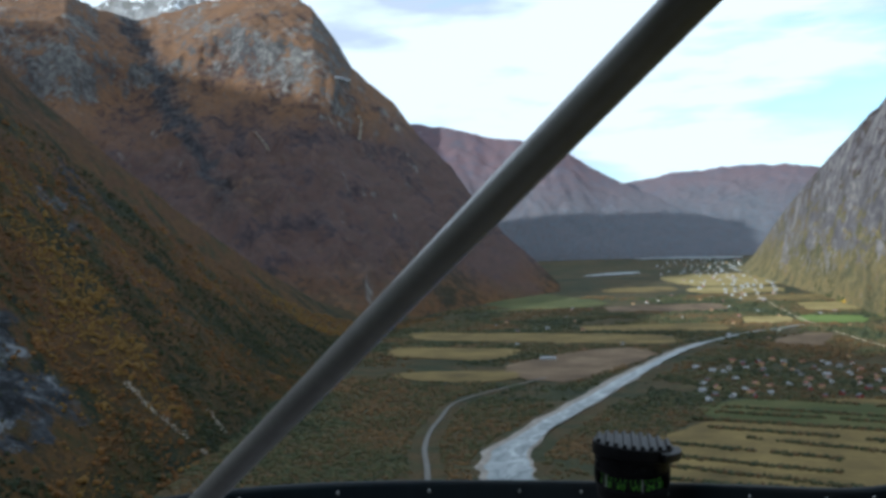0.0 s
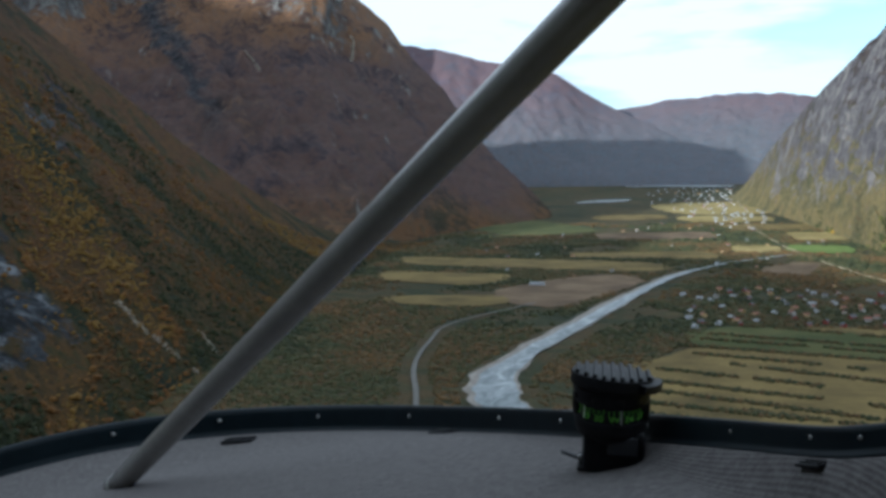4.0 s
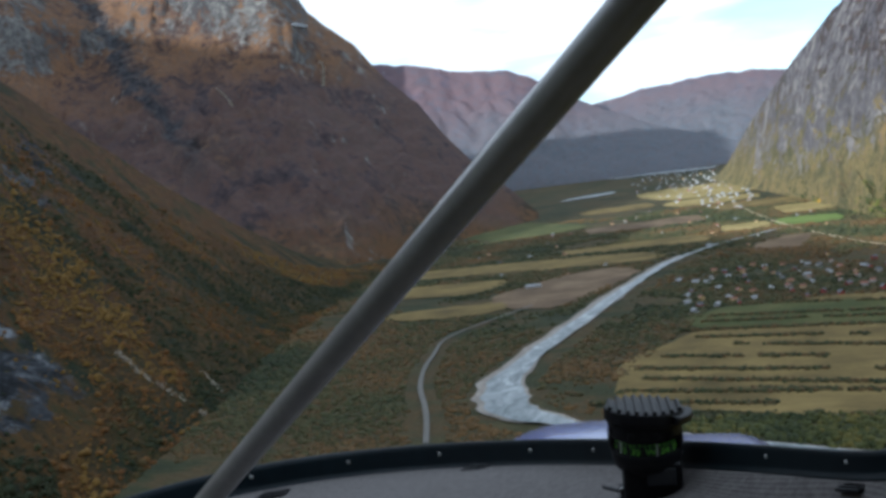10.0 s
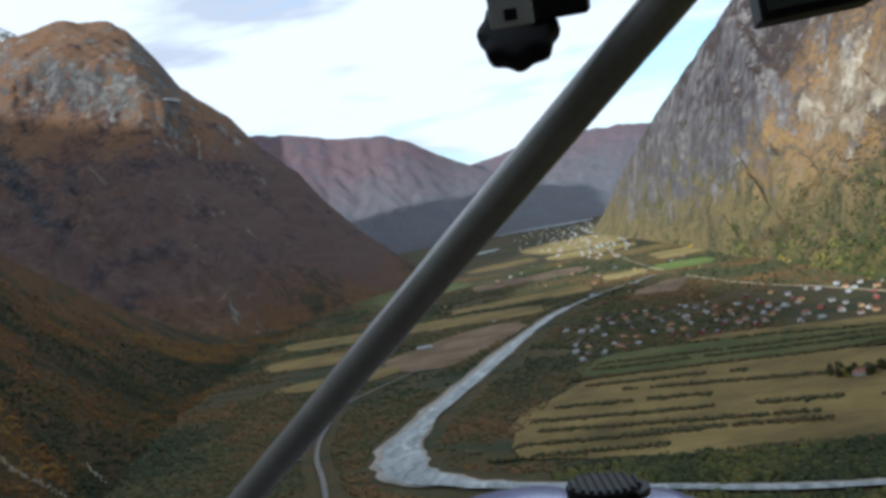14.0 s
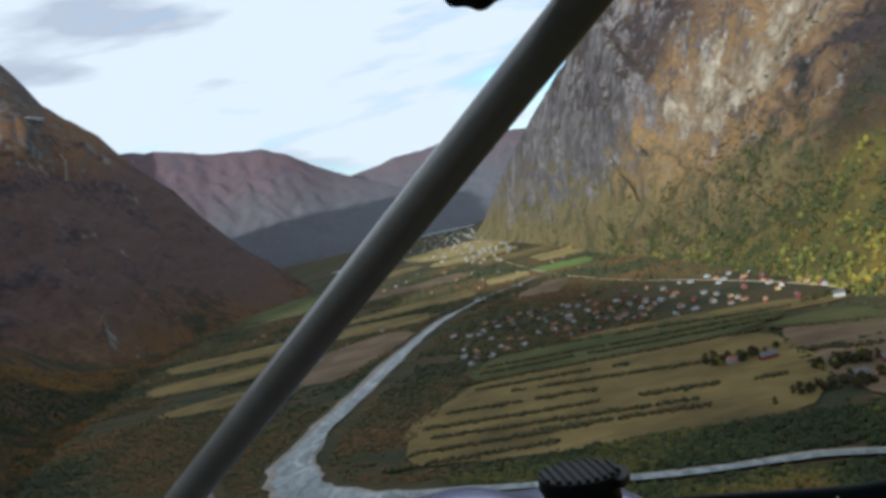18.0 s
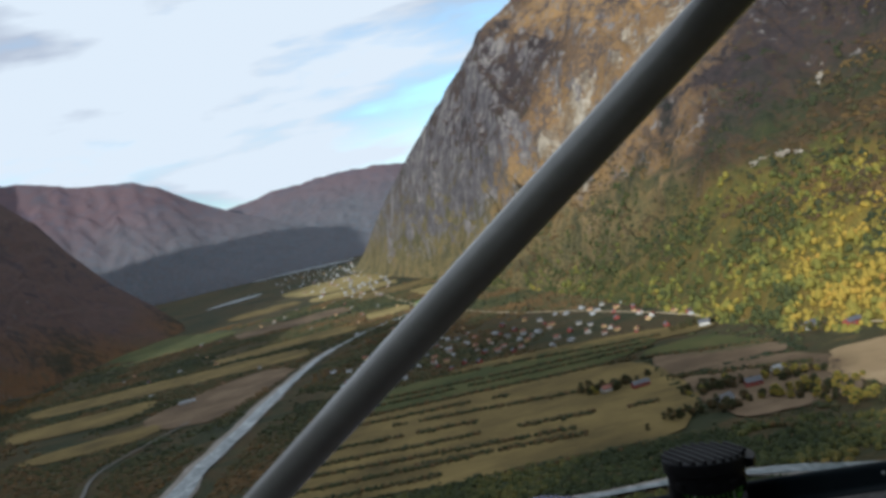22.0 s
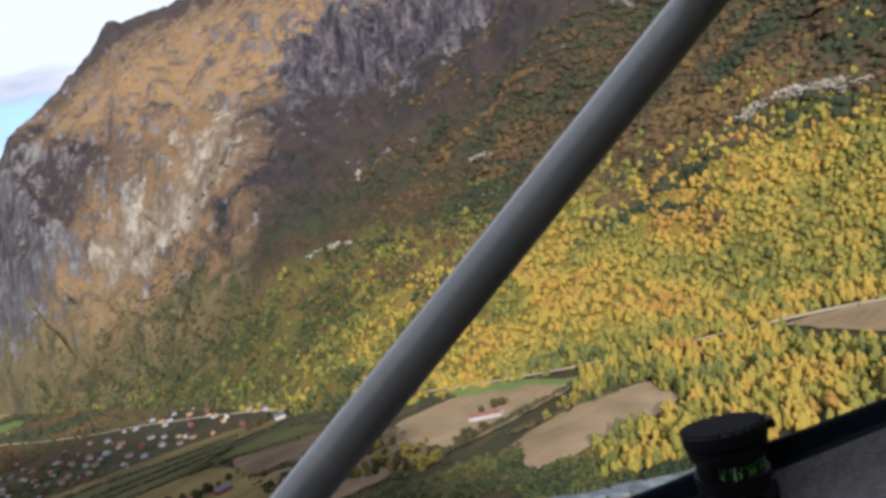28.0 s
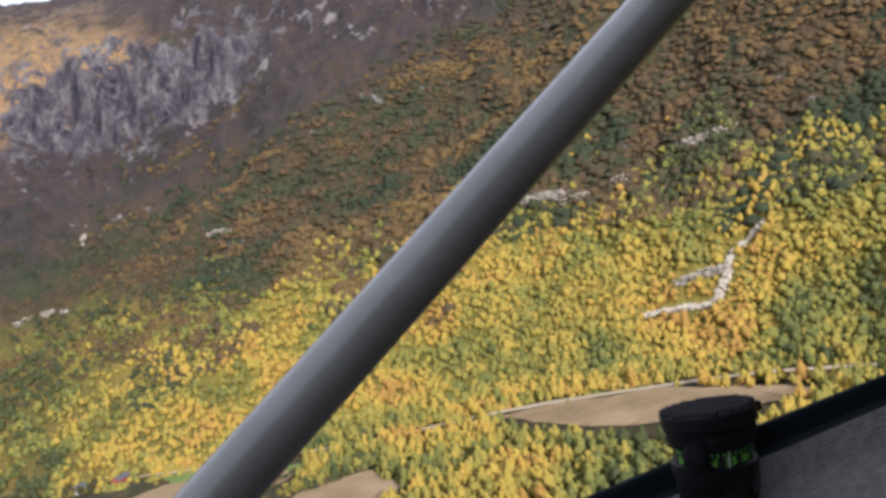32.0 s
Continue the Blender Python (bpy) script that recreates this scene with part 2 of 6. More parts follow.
    stone = m.ramp(rough_h, (0.38, (0.022, 0.022, 0.030)), (0.46, (0.062, 0.057, 0.068)), (0.53, (0.115, 0.105, 0.110)), (0.63, (0.237, 0.213, 0.194)))
    pale = m.ramp(rough_h, (0.40, (0.108, 0.089, 0.070)), (0.5, (0.240, 0.198, 0.144)), (0.62, (0.480, 0.420, 0.330)))
    flutes = m.noise(m.at((0.060, 0.060, 0.009)), 1.0, 8, 0.72, 0.5)
    fluted = m.ramp(m.math("ADD", m.math("MULTIPLY", flutes, 0.7), m.math("MULTIPLY", n3, 0.3)), (0.40, (0.012, 0.011, 0.016)), (0.46, (0.040, 0.035, 0.044)), (0.53, (0.082, 0.071, 0.077)), (0.62, (0.18, 0.155, 0.145)))
    nz = m.n("SeparateXYZ", Vector=m.n("NewGeometry").outputs["Normal"]).outputs[2]
    steep = m.math("SUBTRACT", 1.0, nz)
    columns = blob(34, 11, 10.6, 3.4, 0.2)
    wall = blob(7, 8, 3.0, 6.5, 0.9)
    some = m.math("ADD", m.math("MULTIPLY", steep, 0.7), m.math("MULTIPLY", m.math("SUBTRACT", rough_h, 0.485), 3.8))
    some = m.math("ADD", some, m.math("ADD", m.math("MULTIPLY", columns, 0.5), m.math("MULTIPLY", wall, 0.22)))
    some = m.math("ADD", some, m.math("MULTIPLY", blob(24, 14, 12.2, 4.5, 0.12), 0.10))
    some = m.math("ADD", some, m.math("MULTIPLY", m.math("SUBTRACT", up, 1.0), 0.5))
    col = m.mix(m.ramp(some, (0.56, 0.0), (0.72, 1.0)), col, m.mix(columns, stone, fluted))
    bright = m.math("ADD", m.math("MULTIPLY", blob(18.5, 8, 4.8, 3.4, 0.6), 0.55), m.math("SUBTRACT", rough_h, 0.5))
    col = m.mix(m.ramp(bright, (0.45, 0.0), (0.58, 0.85)), col, pale)
    m.bump(m.math("ADD", grain, m.math("MULTIPLY", streaks, 1.5)), 0.9, 7.0)
    return m.done(col)


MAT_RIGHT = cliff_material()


def hillside_material():
    """Bands of orange birch, green scrub and dark heath that run down the fall line, with wet grey slabs."""
    m = Mat("shaded_side", 0.92, 0, 0.15)
    p = m.at()
    sep = m.n("SeparateXYZ", Vector=p)
    z = sep.outputs[2]
    bands = m.noise(m.at((0.005, 0.018, 0.008)), 1.0, 7, 0.60, 1.4)
    blots = m.noise(p, 0.018, 6, 0.62, 0.4)
    grain = m.noise(p, 0.16, 6, 0.72)
    mixed = m.math("ADD", m.math("ADD", m.math("MULTIPLY", bands, 0.48), m.math("MULTIPLY", blots, 0.30)), m.math("MULTIPLY", grain, 0.22))
    col = m.ramp(mixed, (0.41, (0.012, 0.017, 0.010)), (0.455, (0.026, 0.031, 0.012)), (0.48, (0.046, 0.036, 0.013)), (0.50, (0.092, 0.042, 0.013)), (0.525, (0.046, 0.027, 0.015)), (0.55, (0.104, 0.050, 0.014)), (0.585, (0.034, 0.032, 0.013)))
    high = m.ramp(m.math("DIVIDE", m.math("ADD", z, m.math("MULTIPLY", m.math("SUBTRACT", blots, 0.5), 180.0)), 400.0), (0.50, 0.0), (0.75, 0.8))
    col = m.mix(high, col, m.ramp(mixed, (0.44, (0.016, 0.018, 0.012)), (0.50, (0.050, 0.030, 0.017)), (0.56, (0.072, 0.038, 0.018))))
    low = m.ramp(m.math("DIVIDE", m.math("ADD", z, m.math("MULTIPLY", m.math("SUBTRACT", bands, 0.5), 160.0)), 100.0), (0.40, 0.7), (0.95, 0.0))
    col = m.mix(low, col, m.ramp(mixed, (0.43, (0.009, 0.014, 0.007)), (0.49, (0.020, 0.026, 0.010)), (0.52, (0.038, 0.031, 0.011)), (0.555, (0.078, 0.042, 0.012)), (0.59, (0.028, 0.030, 0.011))))
    col = m.mix(m.ramp(grain, (0.36, 0.6), (0.52, 0.0)), col, (0.014, 0.014, 0.009))
    away = m.math("SQRT", m.math("ADD", m.math("MULTIPLY", sep.outputs[0], sep.outputs[0]), m.math("MULTIPLY", sep.outputs[1], sep.outputs[1])))
    bearing = m.math("ADD", m.math("MULTIPLY", m.math("ARCTAN2", sep.outputs[0], sep.outputs[1]), 57.2958), m.math("MULTIPLY", m.math("SUBTRACT", blots, 0.5), 12.0))
    rise = m.math("ADD", m.math("MULTIPLY", m.math("ARCTAN2", m.math("SUBTRACT", z, EYE), away), 57.2958), m.math("MULTIPLY", m.math("SUBTRACT", blots, 0.5), -12.0))
    cracks = m.noise(m.at((0.10, 0.035, 0.05)), 1.0, 8, 0.72, 0.6)
    slabs = m.ramp(cracks, (0.42, (0.008, 0.009, 0.011)), (0.49, (0.024, 0.027, 0.032)), (0.56, (0.056, 0.061, 0.070)), (0.66, (0.16, 0.168, 0.18)))
    some = m.math("MULTIPLY", m.math("SUBTRACT", m.noise(m.at((0.02, 0.02, 0.012)), 1.0, 7, 0.68), 0.60), 3.0)
    for cb, wb, cs, ws in ((-46.0, 4.2, -6.5, 4.6), (-43.2, 3.6, -9.6, 3.4), (-41.0, 1.2, 3.0, 2.0)):
        db = m.math("DIVIDE", m.math("SUBTRACT", bearing, cb), wb)
        ds = m.math("DIVIDE", m.math("SUBTRACT", rise, cs), ws)
        some = m.math("ADD", some, m.math("MULTIPLY", m.ramp(m.math("ADD", m.math("MULTIPLY", db, db), m.math("MULTIPLY", ds, ds)), (0.4, 1.0), (1.0, 0.0)), 0.80))
    col = m.mix(m.ramp(some, (0.30, 0.0), (0.50, 1.0)), col, slabs)
    m.bump(m.math("ADD", m.math("ADD", grain, blots), cracks), 0.8, 4.0)
    return m.done(col)


MAT_LEFT = hillside_material()


def heath_material():
    """Purple-brown heath with a ravine as a dark streak, rust at the foot, ledges painted sunlit gold below a grey rock
    crown.
    """
    m = Mat("mid_mountain", 0.92, 0, 0.15)
    p = m.at()
    sep = m.n("SeparateXYZ", Vector=p)
    x, y, z = sep.outputs[0], sep.outputs[1], sep.outputs[2]
    bearing = m.math("MULTIPLY", m.math("ARCTAN2", x, y), 57.2958)
    away = m.math("SQRT", m.math("ADD", m.math("MULTIPLY", x, x), m.math("MULTIPLY", y, y)))
    rise = m.math("MULTIPLY", m.math("ARCTAN2", m.math("SUBTRACT", z, EYE), away), 57.2958)
    large = m.noise(p, 0.0032, 8, 0.60, 0.6)
    blots = m.noise(p, 0.012, 8, 0.66, 0.4)
    grain = m.noise(p, 0.07, 7, 0.72)
    fall = m.noise(m.at((0.010, 0.010, 0.0035)), 1.0, 8, 0.68, 0.6)
    mixed = m.math("ADD", m.math("ADD", m.math("MULTIPLY", large, 0.30), m.math("MULTIPLY", blots, 0.35)), m.math("MULTIPLY", grain, 0.35))
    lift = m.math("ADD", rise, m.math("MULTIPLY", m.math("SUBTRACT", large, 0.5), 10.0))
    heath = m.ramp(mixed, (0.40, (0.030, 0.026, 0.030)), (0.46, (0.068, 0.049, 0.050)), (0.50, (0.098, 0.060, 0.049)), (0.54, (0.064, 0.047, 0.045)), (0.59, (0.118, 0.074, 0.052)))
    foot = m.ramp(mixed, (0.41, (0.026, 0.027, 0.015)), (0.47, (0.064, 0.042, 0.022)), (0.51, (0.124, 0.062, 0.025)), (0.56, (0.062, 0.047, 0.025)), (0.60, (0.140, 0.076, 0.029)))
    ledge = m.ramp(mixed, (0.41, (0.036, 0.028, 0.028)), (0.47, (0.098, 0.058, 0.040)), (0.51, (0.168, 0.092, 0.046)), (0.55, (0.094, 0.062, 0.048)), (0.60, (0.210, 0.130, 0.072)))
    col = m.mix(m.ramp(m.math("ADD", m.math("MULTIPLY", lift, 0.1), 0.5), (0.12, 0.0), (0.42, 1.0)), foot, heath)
    # ledges take a brighter gold, painting in the sun above the shadow line
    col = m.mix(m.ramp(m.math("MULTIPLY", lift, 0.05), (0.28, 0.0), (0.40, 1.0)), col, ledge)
    stone = m.ramp(m.math("ADD", m.math("MULTIPLY", fall, 0.5), m.math("MULTIPLY", grain, 0.5)), (0.39, (0.016, 0.018, 0.023)), (0.46, (0.046, 0.046, 0.050)), (0.53, (0.092, 0.088, 0.086)), (0.62, (0.200, 0.188, 0.172)))
    nz = m.n("SeparateXYZ", Vector=m.n("NewGeometry").outputs["Normal"]).outputs[2]
    bare = m.math("ADD", m.math("MULTIPLY", m.math("SUBTRACT", 1.0, nz), 0.9), m.math("MULTIPLY", m.math("SUBTRACT", m.math("ADD", m.math("MULTIPLY", fall, 0.5), m.math("MULTIPLY", grain, 0.5)), 0.5), 2.6))
    bare = m.math("ADD", bare, m.ramp(m.math("MULTIPLY", lift, 0.05), (0.30, 0.0), (0.62, 0.34)))
    col = m.mix(m.ramp(bare, (0.56, 0.0), (0.72, 1.0)), col, stone)
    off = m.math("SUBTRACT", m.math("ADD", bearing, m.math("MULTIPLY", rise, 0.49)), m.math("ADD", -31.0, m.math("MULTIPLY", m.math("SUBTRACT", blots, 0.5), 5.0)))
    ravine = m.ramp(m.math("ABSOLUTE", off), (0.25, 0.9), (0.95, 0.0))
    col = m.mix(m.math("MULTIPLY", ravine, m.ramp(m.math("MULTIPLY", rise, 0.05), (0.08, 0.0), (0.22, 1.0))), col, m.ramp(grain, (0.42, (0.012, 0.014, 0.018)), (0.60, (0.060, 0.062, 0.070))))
    m.bump(m.math("ADD", m.math("MULTIPLY", grain, 1.2), m.math("MULTIPLY", fall, 1.5)), 0.9, 8.0)
    return m.done(col)


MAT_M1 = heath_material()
MAT_PEAK = slope_material("snow_peak", (RUST, RUST), ((0.15, 0.14, 0.13), (0.12, 0.115, 0.11), (0.2, 0.19, 0.18)),
                          ((0.12, 0.12, 0.13), (0.2, 0.195, 0.195), (0.33, 0.33, 0.33)), 50, 20, 0.6, snow=985)
# blue and purple of distant haze are mixed into these base colours
MAT_FAR_HAZE = slope_material("far_range", ((0.165, 0.205, 0.290), (0.215, 0.195, 0.245), (0.175, 0.215, 0.295)), ((0.082, 0.070, 0.094), (0.118, 0.078, 0.086), (0.088, 0.084, 0.106)),
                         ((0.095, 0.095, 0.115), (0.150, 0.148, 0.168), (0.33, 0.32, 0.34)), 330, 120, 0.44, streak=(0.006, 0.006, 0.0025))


def ground_material():
    m = Mat("valley_ground", 0.95, 0, 0.2)
    p = m.at()
    a = m.noise(p, 0.006, 6, 0.6)
    b = m.noise(m.at((0.6, 1.6, 1)), 0.02, 6, 0.65)
    c = m.noise(p, 0.3, 4, 0.7)
    col = m.ramp(m.math("ADD", m.math("MULTIPLY", a, 0.5), m.math("MULTIPLY", b, 0.5)), (0.38, (0.018, 0.024, 0.011)), (0.46, (0.034, 0.038, 0.015)), (0.51, (0.070, 0.045, 0.018)), (0.56, (0.046, 0.044, 0.018)), (0.63, (0.105, 0.074, 0.028)))
    col = m.mix(m.ramp(c, (0.35, 0.5), (0.6, 0.0)), col, (0.016, 0.02, 0.01))
    m.bump(c, 0.7, 2.0)
    return m.done(col)


MAT_GROUND = ground_material()


def field_material(name, a, b, c):
    m = Mat(name, 0.95, 0, 0.15)
    p = m.at()
    rows = m.noise(m.at((0.05, 0.9, 1)), 1.0, 3, 0.6)
    big = m.noise(p, 0.018, 5, 0.6)
    col = m.ramp(m.math("ADD", m.math("MULTIPLY", big, 0.65), m.math("MULTIPLY", rows, 0.35)), (0.36, a), (0.5, b), (0.66, c))
    m.bump(rows, 0.4, 0.3)
    return m.done(col)


MAT_STUBBLE = field_material("stubble", (0.066, 0.050, 0.019), (0.138, 0.100, 0.036), (0.205, 0.150, 0.055))
MAT_PLOUGH = field_material("ploughed", (0.069, 0.048, 0.030), (0.131, 0.090, 0.054), (0.206, 0.147, 0.090))
MAT_MEADOW = field_material("meadow", (0.034, 0.044, 0.016), (0.062, 0.068, 0.022), (0.102, 0.092, 0.034))
# stubble lightened in its colour to read as sunlit around the town
MAT_SUNLIT_GOLD = field_material("stubble_painted_sunlit", (0.14, 0.11, 0.04), (0.24, 0.185, 0.07), (0.33, 0.26, 0.11))
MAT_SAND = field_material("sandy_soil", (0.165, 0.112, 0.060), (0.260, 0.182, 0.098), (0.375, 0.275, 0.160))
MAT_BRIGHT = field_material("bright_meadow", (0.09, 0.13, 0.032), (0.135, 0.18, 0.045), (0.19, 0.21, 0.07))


def water_material():
    m = Mat("river_water", 0.38, 0, 0.22)
    p = m.at()
    f = m.noise(m.at((1, 0.45, 1)), 0.10, 8, 0.68, 1.2)
    m.bump(m.noise(p, 0.6, 4), 0.25, 0.4)
    return m.done(m.ramp(f, (0.38, (0.055, 0.075, 0.078)), (0.5, (0.15, 0.17, 0.175)), (0.58, (0.23, 0.25, 0.255)), (0.68, (0.38, 0.40, 0.41))))


MAT_WATER = water_material()
MAT_GRAVEL = speckled("gravel", (0.17, 0.145, 0.12), (0.30, 0.27, 0.235), 0.25, 0.95)
MAT_TRACK = speckled("pale_track", (0.32, 0.25, 0.155), (0.46, 0.37, 0.24), 0.5, 0.95)
MAT_ROAD = speckled("road", (0.085, 0.08, 0.07), (0.14, 0.13, 0.115), 0.5, 0.9)


def leaf_material(name, colours):
    m = Mat(name, 0.85, 0, 0.2)
    rnd = m.n("Attribute")
    rnd.attribute_name = "tint"
    rnd = rnd.outputs["Fac"]
    k = len(colours)
    base = m.ramp(rnd, *[(i / (k - 1), c) for i, c in enumerate(colours)])
    p = m.at()
    f = m.noise(p, 0.55, 4, 0.7)
    col = m.mix(m.ramp(f, (0.36, 0.22), (0.58, 0.0)), base, tuple(sum(c[i] for c in colours) / k for i in range(3)))
    m.bump(f, 0.6, 1.0)
    return m.done(col)


LEAF_RIGHT = leaf_material("autumn_leaves", ((0.034, 0.046, 0.018), (0.082, 0.094, 0.027), (0.120, 0.124, 0.029), (0.170, 0.155, 0.031), (0.225, 0.184, 0.034), (0.280, 0.206, 0.036), (0.325, 0.228, 0.038), (0.335, 0.215, 0.037), (0.275, 0.155, 0.034)))
# upper leaves carry the shade of the high slope in their colour
LEAF_UPPER = leaf_material("upper_leaves", ((0.022, 0.032, 0.016), (0.033, 0.041, 0.018), (0.050, 0.046, 0.020), (0.062, 0.043, 0.022), (0.088, 0.053, 0.023), (0.116, 0.074, 0.026)))
LEAF_VALLEY = leaf_material("valley_leaves", ((0.024, 0.033, 0.016), (0.036, 0.045, 0.019), (0.052, 0.054, 0.022), (0.072, 0.058, 0.024), (0.090, 0.056, 0.025), (0.120, 0.070, 0.026)))
LEAF_LEFT = leaf_material("hillside_leaves", ((0.016, 0.024, 0.010), (0.028, 0.034, 0.012), (0.050, 0.042, 0.014), (0.074, 0.043, 0.014), (0.104, 0.048, 0.014), (0.128, 0.062, 0.016), (0.140, 0.082, 0.018)))
LEAF_RIVER = leaf_material("river_leaves", ((0.020, 0.030, 0.012), (0.036, 0.046, 0.015), (0.062, 0.066, 0.019), (0.100, 0.088, 0.022), (0.155, 0.112, 0.026), (0.150, 0.080, 0.022)))
MAT_BARK = speckled("bark", (0.10, 0.08, 0.06), (0.2, 0.18, 0.15), 3.0, 0.95)


# ---- terrain ----
def vnoise(x, y, seed=0):
    """Smooth lattice noise in 0..1."""
    xi, yi = np.floor(x).astype(np.int64), np.floor(y).astype(np.int64)
    fx, fy = x - xi, y - yi
    fx, fy = fx * fx * (3 - 2 * fx), fy * fy * (3 - 2 * fy)

    def h(i, j):
        n = (i * 374761393 + j * 668265263 + seed * 974634777) & 0x7FFFFFFF
        n = ((n ^ (n >> 13)) * 1274126177) & 0x7FFFFFFF
        return ((n ^ (n >> 16)) & 0xFFFF) / 65535.0

    return (h(xi, yi) * (1 - fx) + h(xi + 1, yi) * fx) * (1 - fy) + (h(xi, yi + 1) * (1 - fx) + h(xi + 1, yi + 1) * fx) * fy


def fbm(x, y, octaves=5, seed=0, ridged=False):
    total, amp, norm = np.zeros_like(x, dtype=float), 1.0, 0.0
    for o in range(octaves):
        v = vnoise(x * 2 ** o + 17.3 * o, y * 2 ** o + 9.1 * o, seed + o)
        if ridged:
            v = 1 - np.abs(2 * v - 1)
        total += amp * v
        norm += amp
        amp *= 0.52
    return total / norm


def grid_mesh(name, X, Y, Z, mat, smooth=True):
    n, k = X.shape
    verts = np.stack([X, Y, Z], -1).reshape(-1, 3)
    i = np.arange(n - 1)[:, None] * k + np.arange(k - 1)[None, :]
    faces = np.stack([i, i + k, i + k + 1, i + 1], -1).reshape(-1, 4)
    me = bpy.data.meshes.new(name)
    me.from_pydata(verts.tolist(), [], faces.tolist())
    me.materials.append(mat)
    me.polygons.foreach_set("use_smooth", [smooth] * len(me.polygons))
    me.update()
    return me


def floor_height(r):
    """The valley floor lifts slowly towards its far end."""
    return 46.0 * np.clip((r - 1500.0) / 2100.0, 0, 1.4) ** 1.5


def ground():
    az = np.radians(np.linspace(-180, 180, 361))
    r = np.concatenate([[0.5], np.geomspace(25, 4700, 150)])
    A, R = np.meshgrid(az, r, indexing="ij")
    X, Y = R * np.sin(A), R * np.cos(A)
    Z = floor_height(R) + (fbm(X / 90, Y / 90, 4, 5) - 0.5) * 3.0 * np.clip(R / 900, 0.2, 1) - 0.6
    ob = new("ground", grid_mesh("ground", X, Y, Z, MAT_GROUND))
    return tagged(ob, "valley floor of dark autumn scrub and rough pasture", "ground", kind="structure")


def interp(points, az):
    p = np.array(points, float)
    return [np.interp(az, p[:, 0], p[:, i]) for i in range(1, p.shape[1])]


GRIDS = {}


def mountain(name, foot, ridge, span, size, mat, label, seed, power=1.0, relief=0.12, gully=6.0, lean=1.2, rough=0.03, back=0.5, crest=0.012, bands=(), rugged=(0, 1, 0), columns=None):
    """A mountain side from its foot line (bearing, distance) to its ridge line (bearing, distance, elevation seen from the cockpit)."""
    az = np.linspace(span[0], span[1], size[0])
    s = np.concatenate([np.linspace(0, 1, size[1]), 1 + np.linspace(0.04, back, 8)])
    fr, = interp(foot, az)
    rr, el = interp(ridge, az)
    zr = EYE + rr * np.tan(np.radians(el))
    zf = floor_height(fr) - 6.0
    A, S = np.meshgrid(az, s, indexing="ij")
    up = np.minimum(S, 1.0)
    fr, rr, zr, zf = (q[:, None] for q in (fr, rr, zr, zf))
    R = fr + (rr - fr) * S
    P = up ** power
    H = zr - zf
    # folds that run down the slope, leaning with it
    mid = (fr + rr)[:, 0] / 2
    mx, my = mid * np.sin(np.radians(az)), mid * np.cos(np.radians(az))
    run = np.concatenate([[0], np.cumsum(np.hypot(np.diff(mx), np.diff(my)))])[:, None]
    for centre, wide, at, amp in bands:
        w = np.exp(-(((A - centre) / wide) ** 4))
        P = P + amp * w * (1 / (1 + np.exp(-(up - at - 0.05 * (fbm(run / 130 + 0 * S, 0 * S, 3, seed + 60) - 0.5)) / 0.018)) - up)
    long_ = (rr - fr)
    fold = fbm(run / (gully * 24) + lean * S, S * long_ / 700, 5, seed, True) - 0.55
    small = fbm(run / 42 + lean * S, S * long_ / 50, 5, seed + 20) - 0.5
    small = small * (1 + rugged[2] * np.exp(-(((A - rugged[0]) / rugged[1]) ** 2)))
    edge = np.sin(np.pi * np.clip(up, 0, 1)) ** 0.7
    Z = zf + H * P + H * (relief * fold * edge + rough * small * np.clip(edge + 0.15, 0, 1))
    Z += H * crest * (fbm(A * 1.7, A * 0 + 3.3, 4, seed + 40) - 0.5) * (up ** 4) * 2
    Z = Z - np.maximum(S - 1, 0) * H * 1.3
    R = R + (rr - fr) * (relief * 0.9 * fold * edge)
    if columns:
        cb, cw, s0, s1, amp = columns
        w = np.exp(-(((A - cb) / cw) ** 4)) * np.clip((up - s0) / 0.05, 0, 1) * np.clip((s1 - up) / 0.05, 0, 1)
        ribs = fbm(run / 34 + 2.0 * S, S * 9.0, 4, seed + 80, True) - 0.5
        R = R - (rr - fr) * amp * ribs * w * 2
    a = np.radians(A)
    me = grid_mesh(name, R * np.sin(a), R * np.cos(a), Z, mat)
    GRIDS[name] = (az, s, R * np.sin(a), R * np.cos(a), Z)
    return tagged(new(name, me), label, "mountain", kind="structure")


ground()
RIGHT_FOOT = [(-2.6, 3050), (-0.6, 2520), (2, 2100), (5, 1650), (7.2, 1380), (11, 1110), (15, 900), (20, 710), (25, 612), (30, 570), (37, 552), (46, 540), (52, 534), (62, 528), (75, 510), (95, 500), (125, 520)]
RIGHT_RIDGE = [(-2.6, 3100, -2.4), (-0.6, 2800, -1.9), (0, 2700, -1.3), (1.4, 2450, 0.8), (3.4, 2200, 3.3), (6.4, 1950, 6.5), (8.6, 1800, 8.7), (10.1, 1720, 10.5), (11.6, 1760, 11.2), (14, 1800, 12.7), (15, 1800, 13.4),
               (17.3, 1800, 15.3), (21, 1780, 15.5), (25.7, 1740, 16.7), (29, 1680, 16.3), (33, 1620, 16.4), (45, 1450, 18.5), (62, 1250, 21), (95, 1100, 24), (125, 1100, 24)]
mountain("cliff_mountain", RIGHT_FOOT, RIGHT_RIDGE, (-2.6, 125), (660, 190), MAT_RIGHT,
         "steep mountain side with grey cliffs above yellow autumn birch woods", 3, 1.12, 0.12, 6.0, 1.6, 0.065,
         bands=((33, 8, 0.66, 0.20), (13, 6, 0.5, 0.12), (55, 14, 0.72, 0.12)), rugged=(9, 9, 1.6), columns=(35, 10, 0.46, 0.80, 0.022))
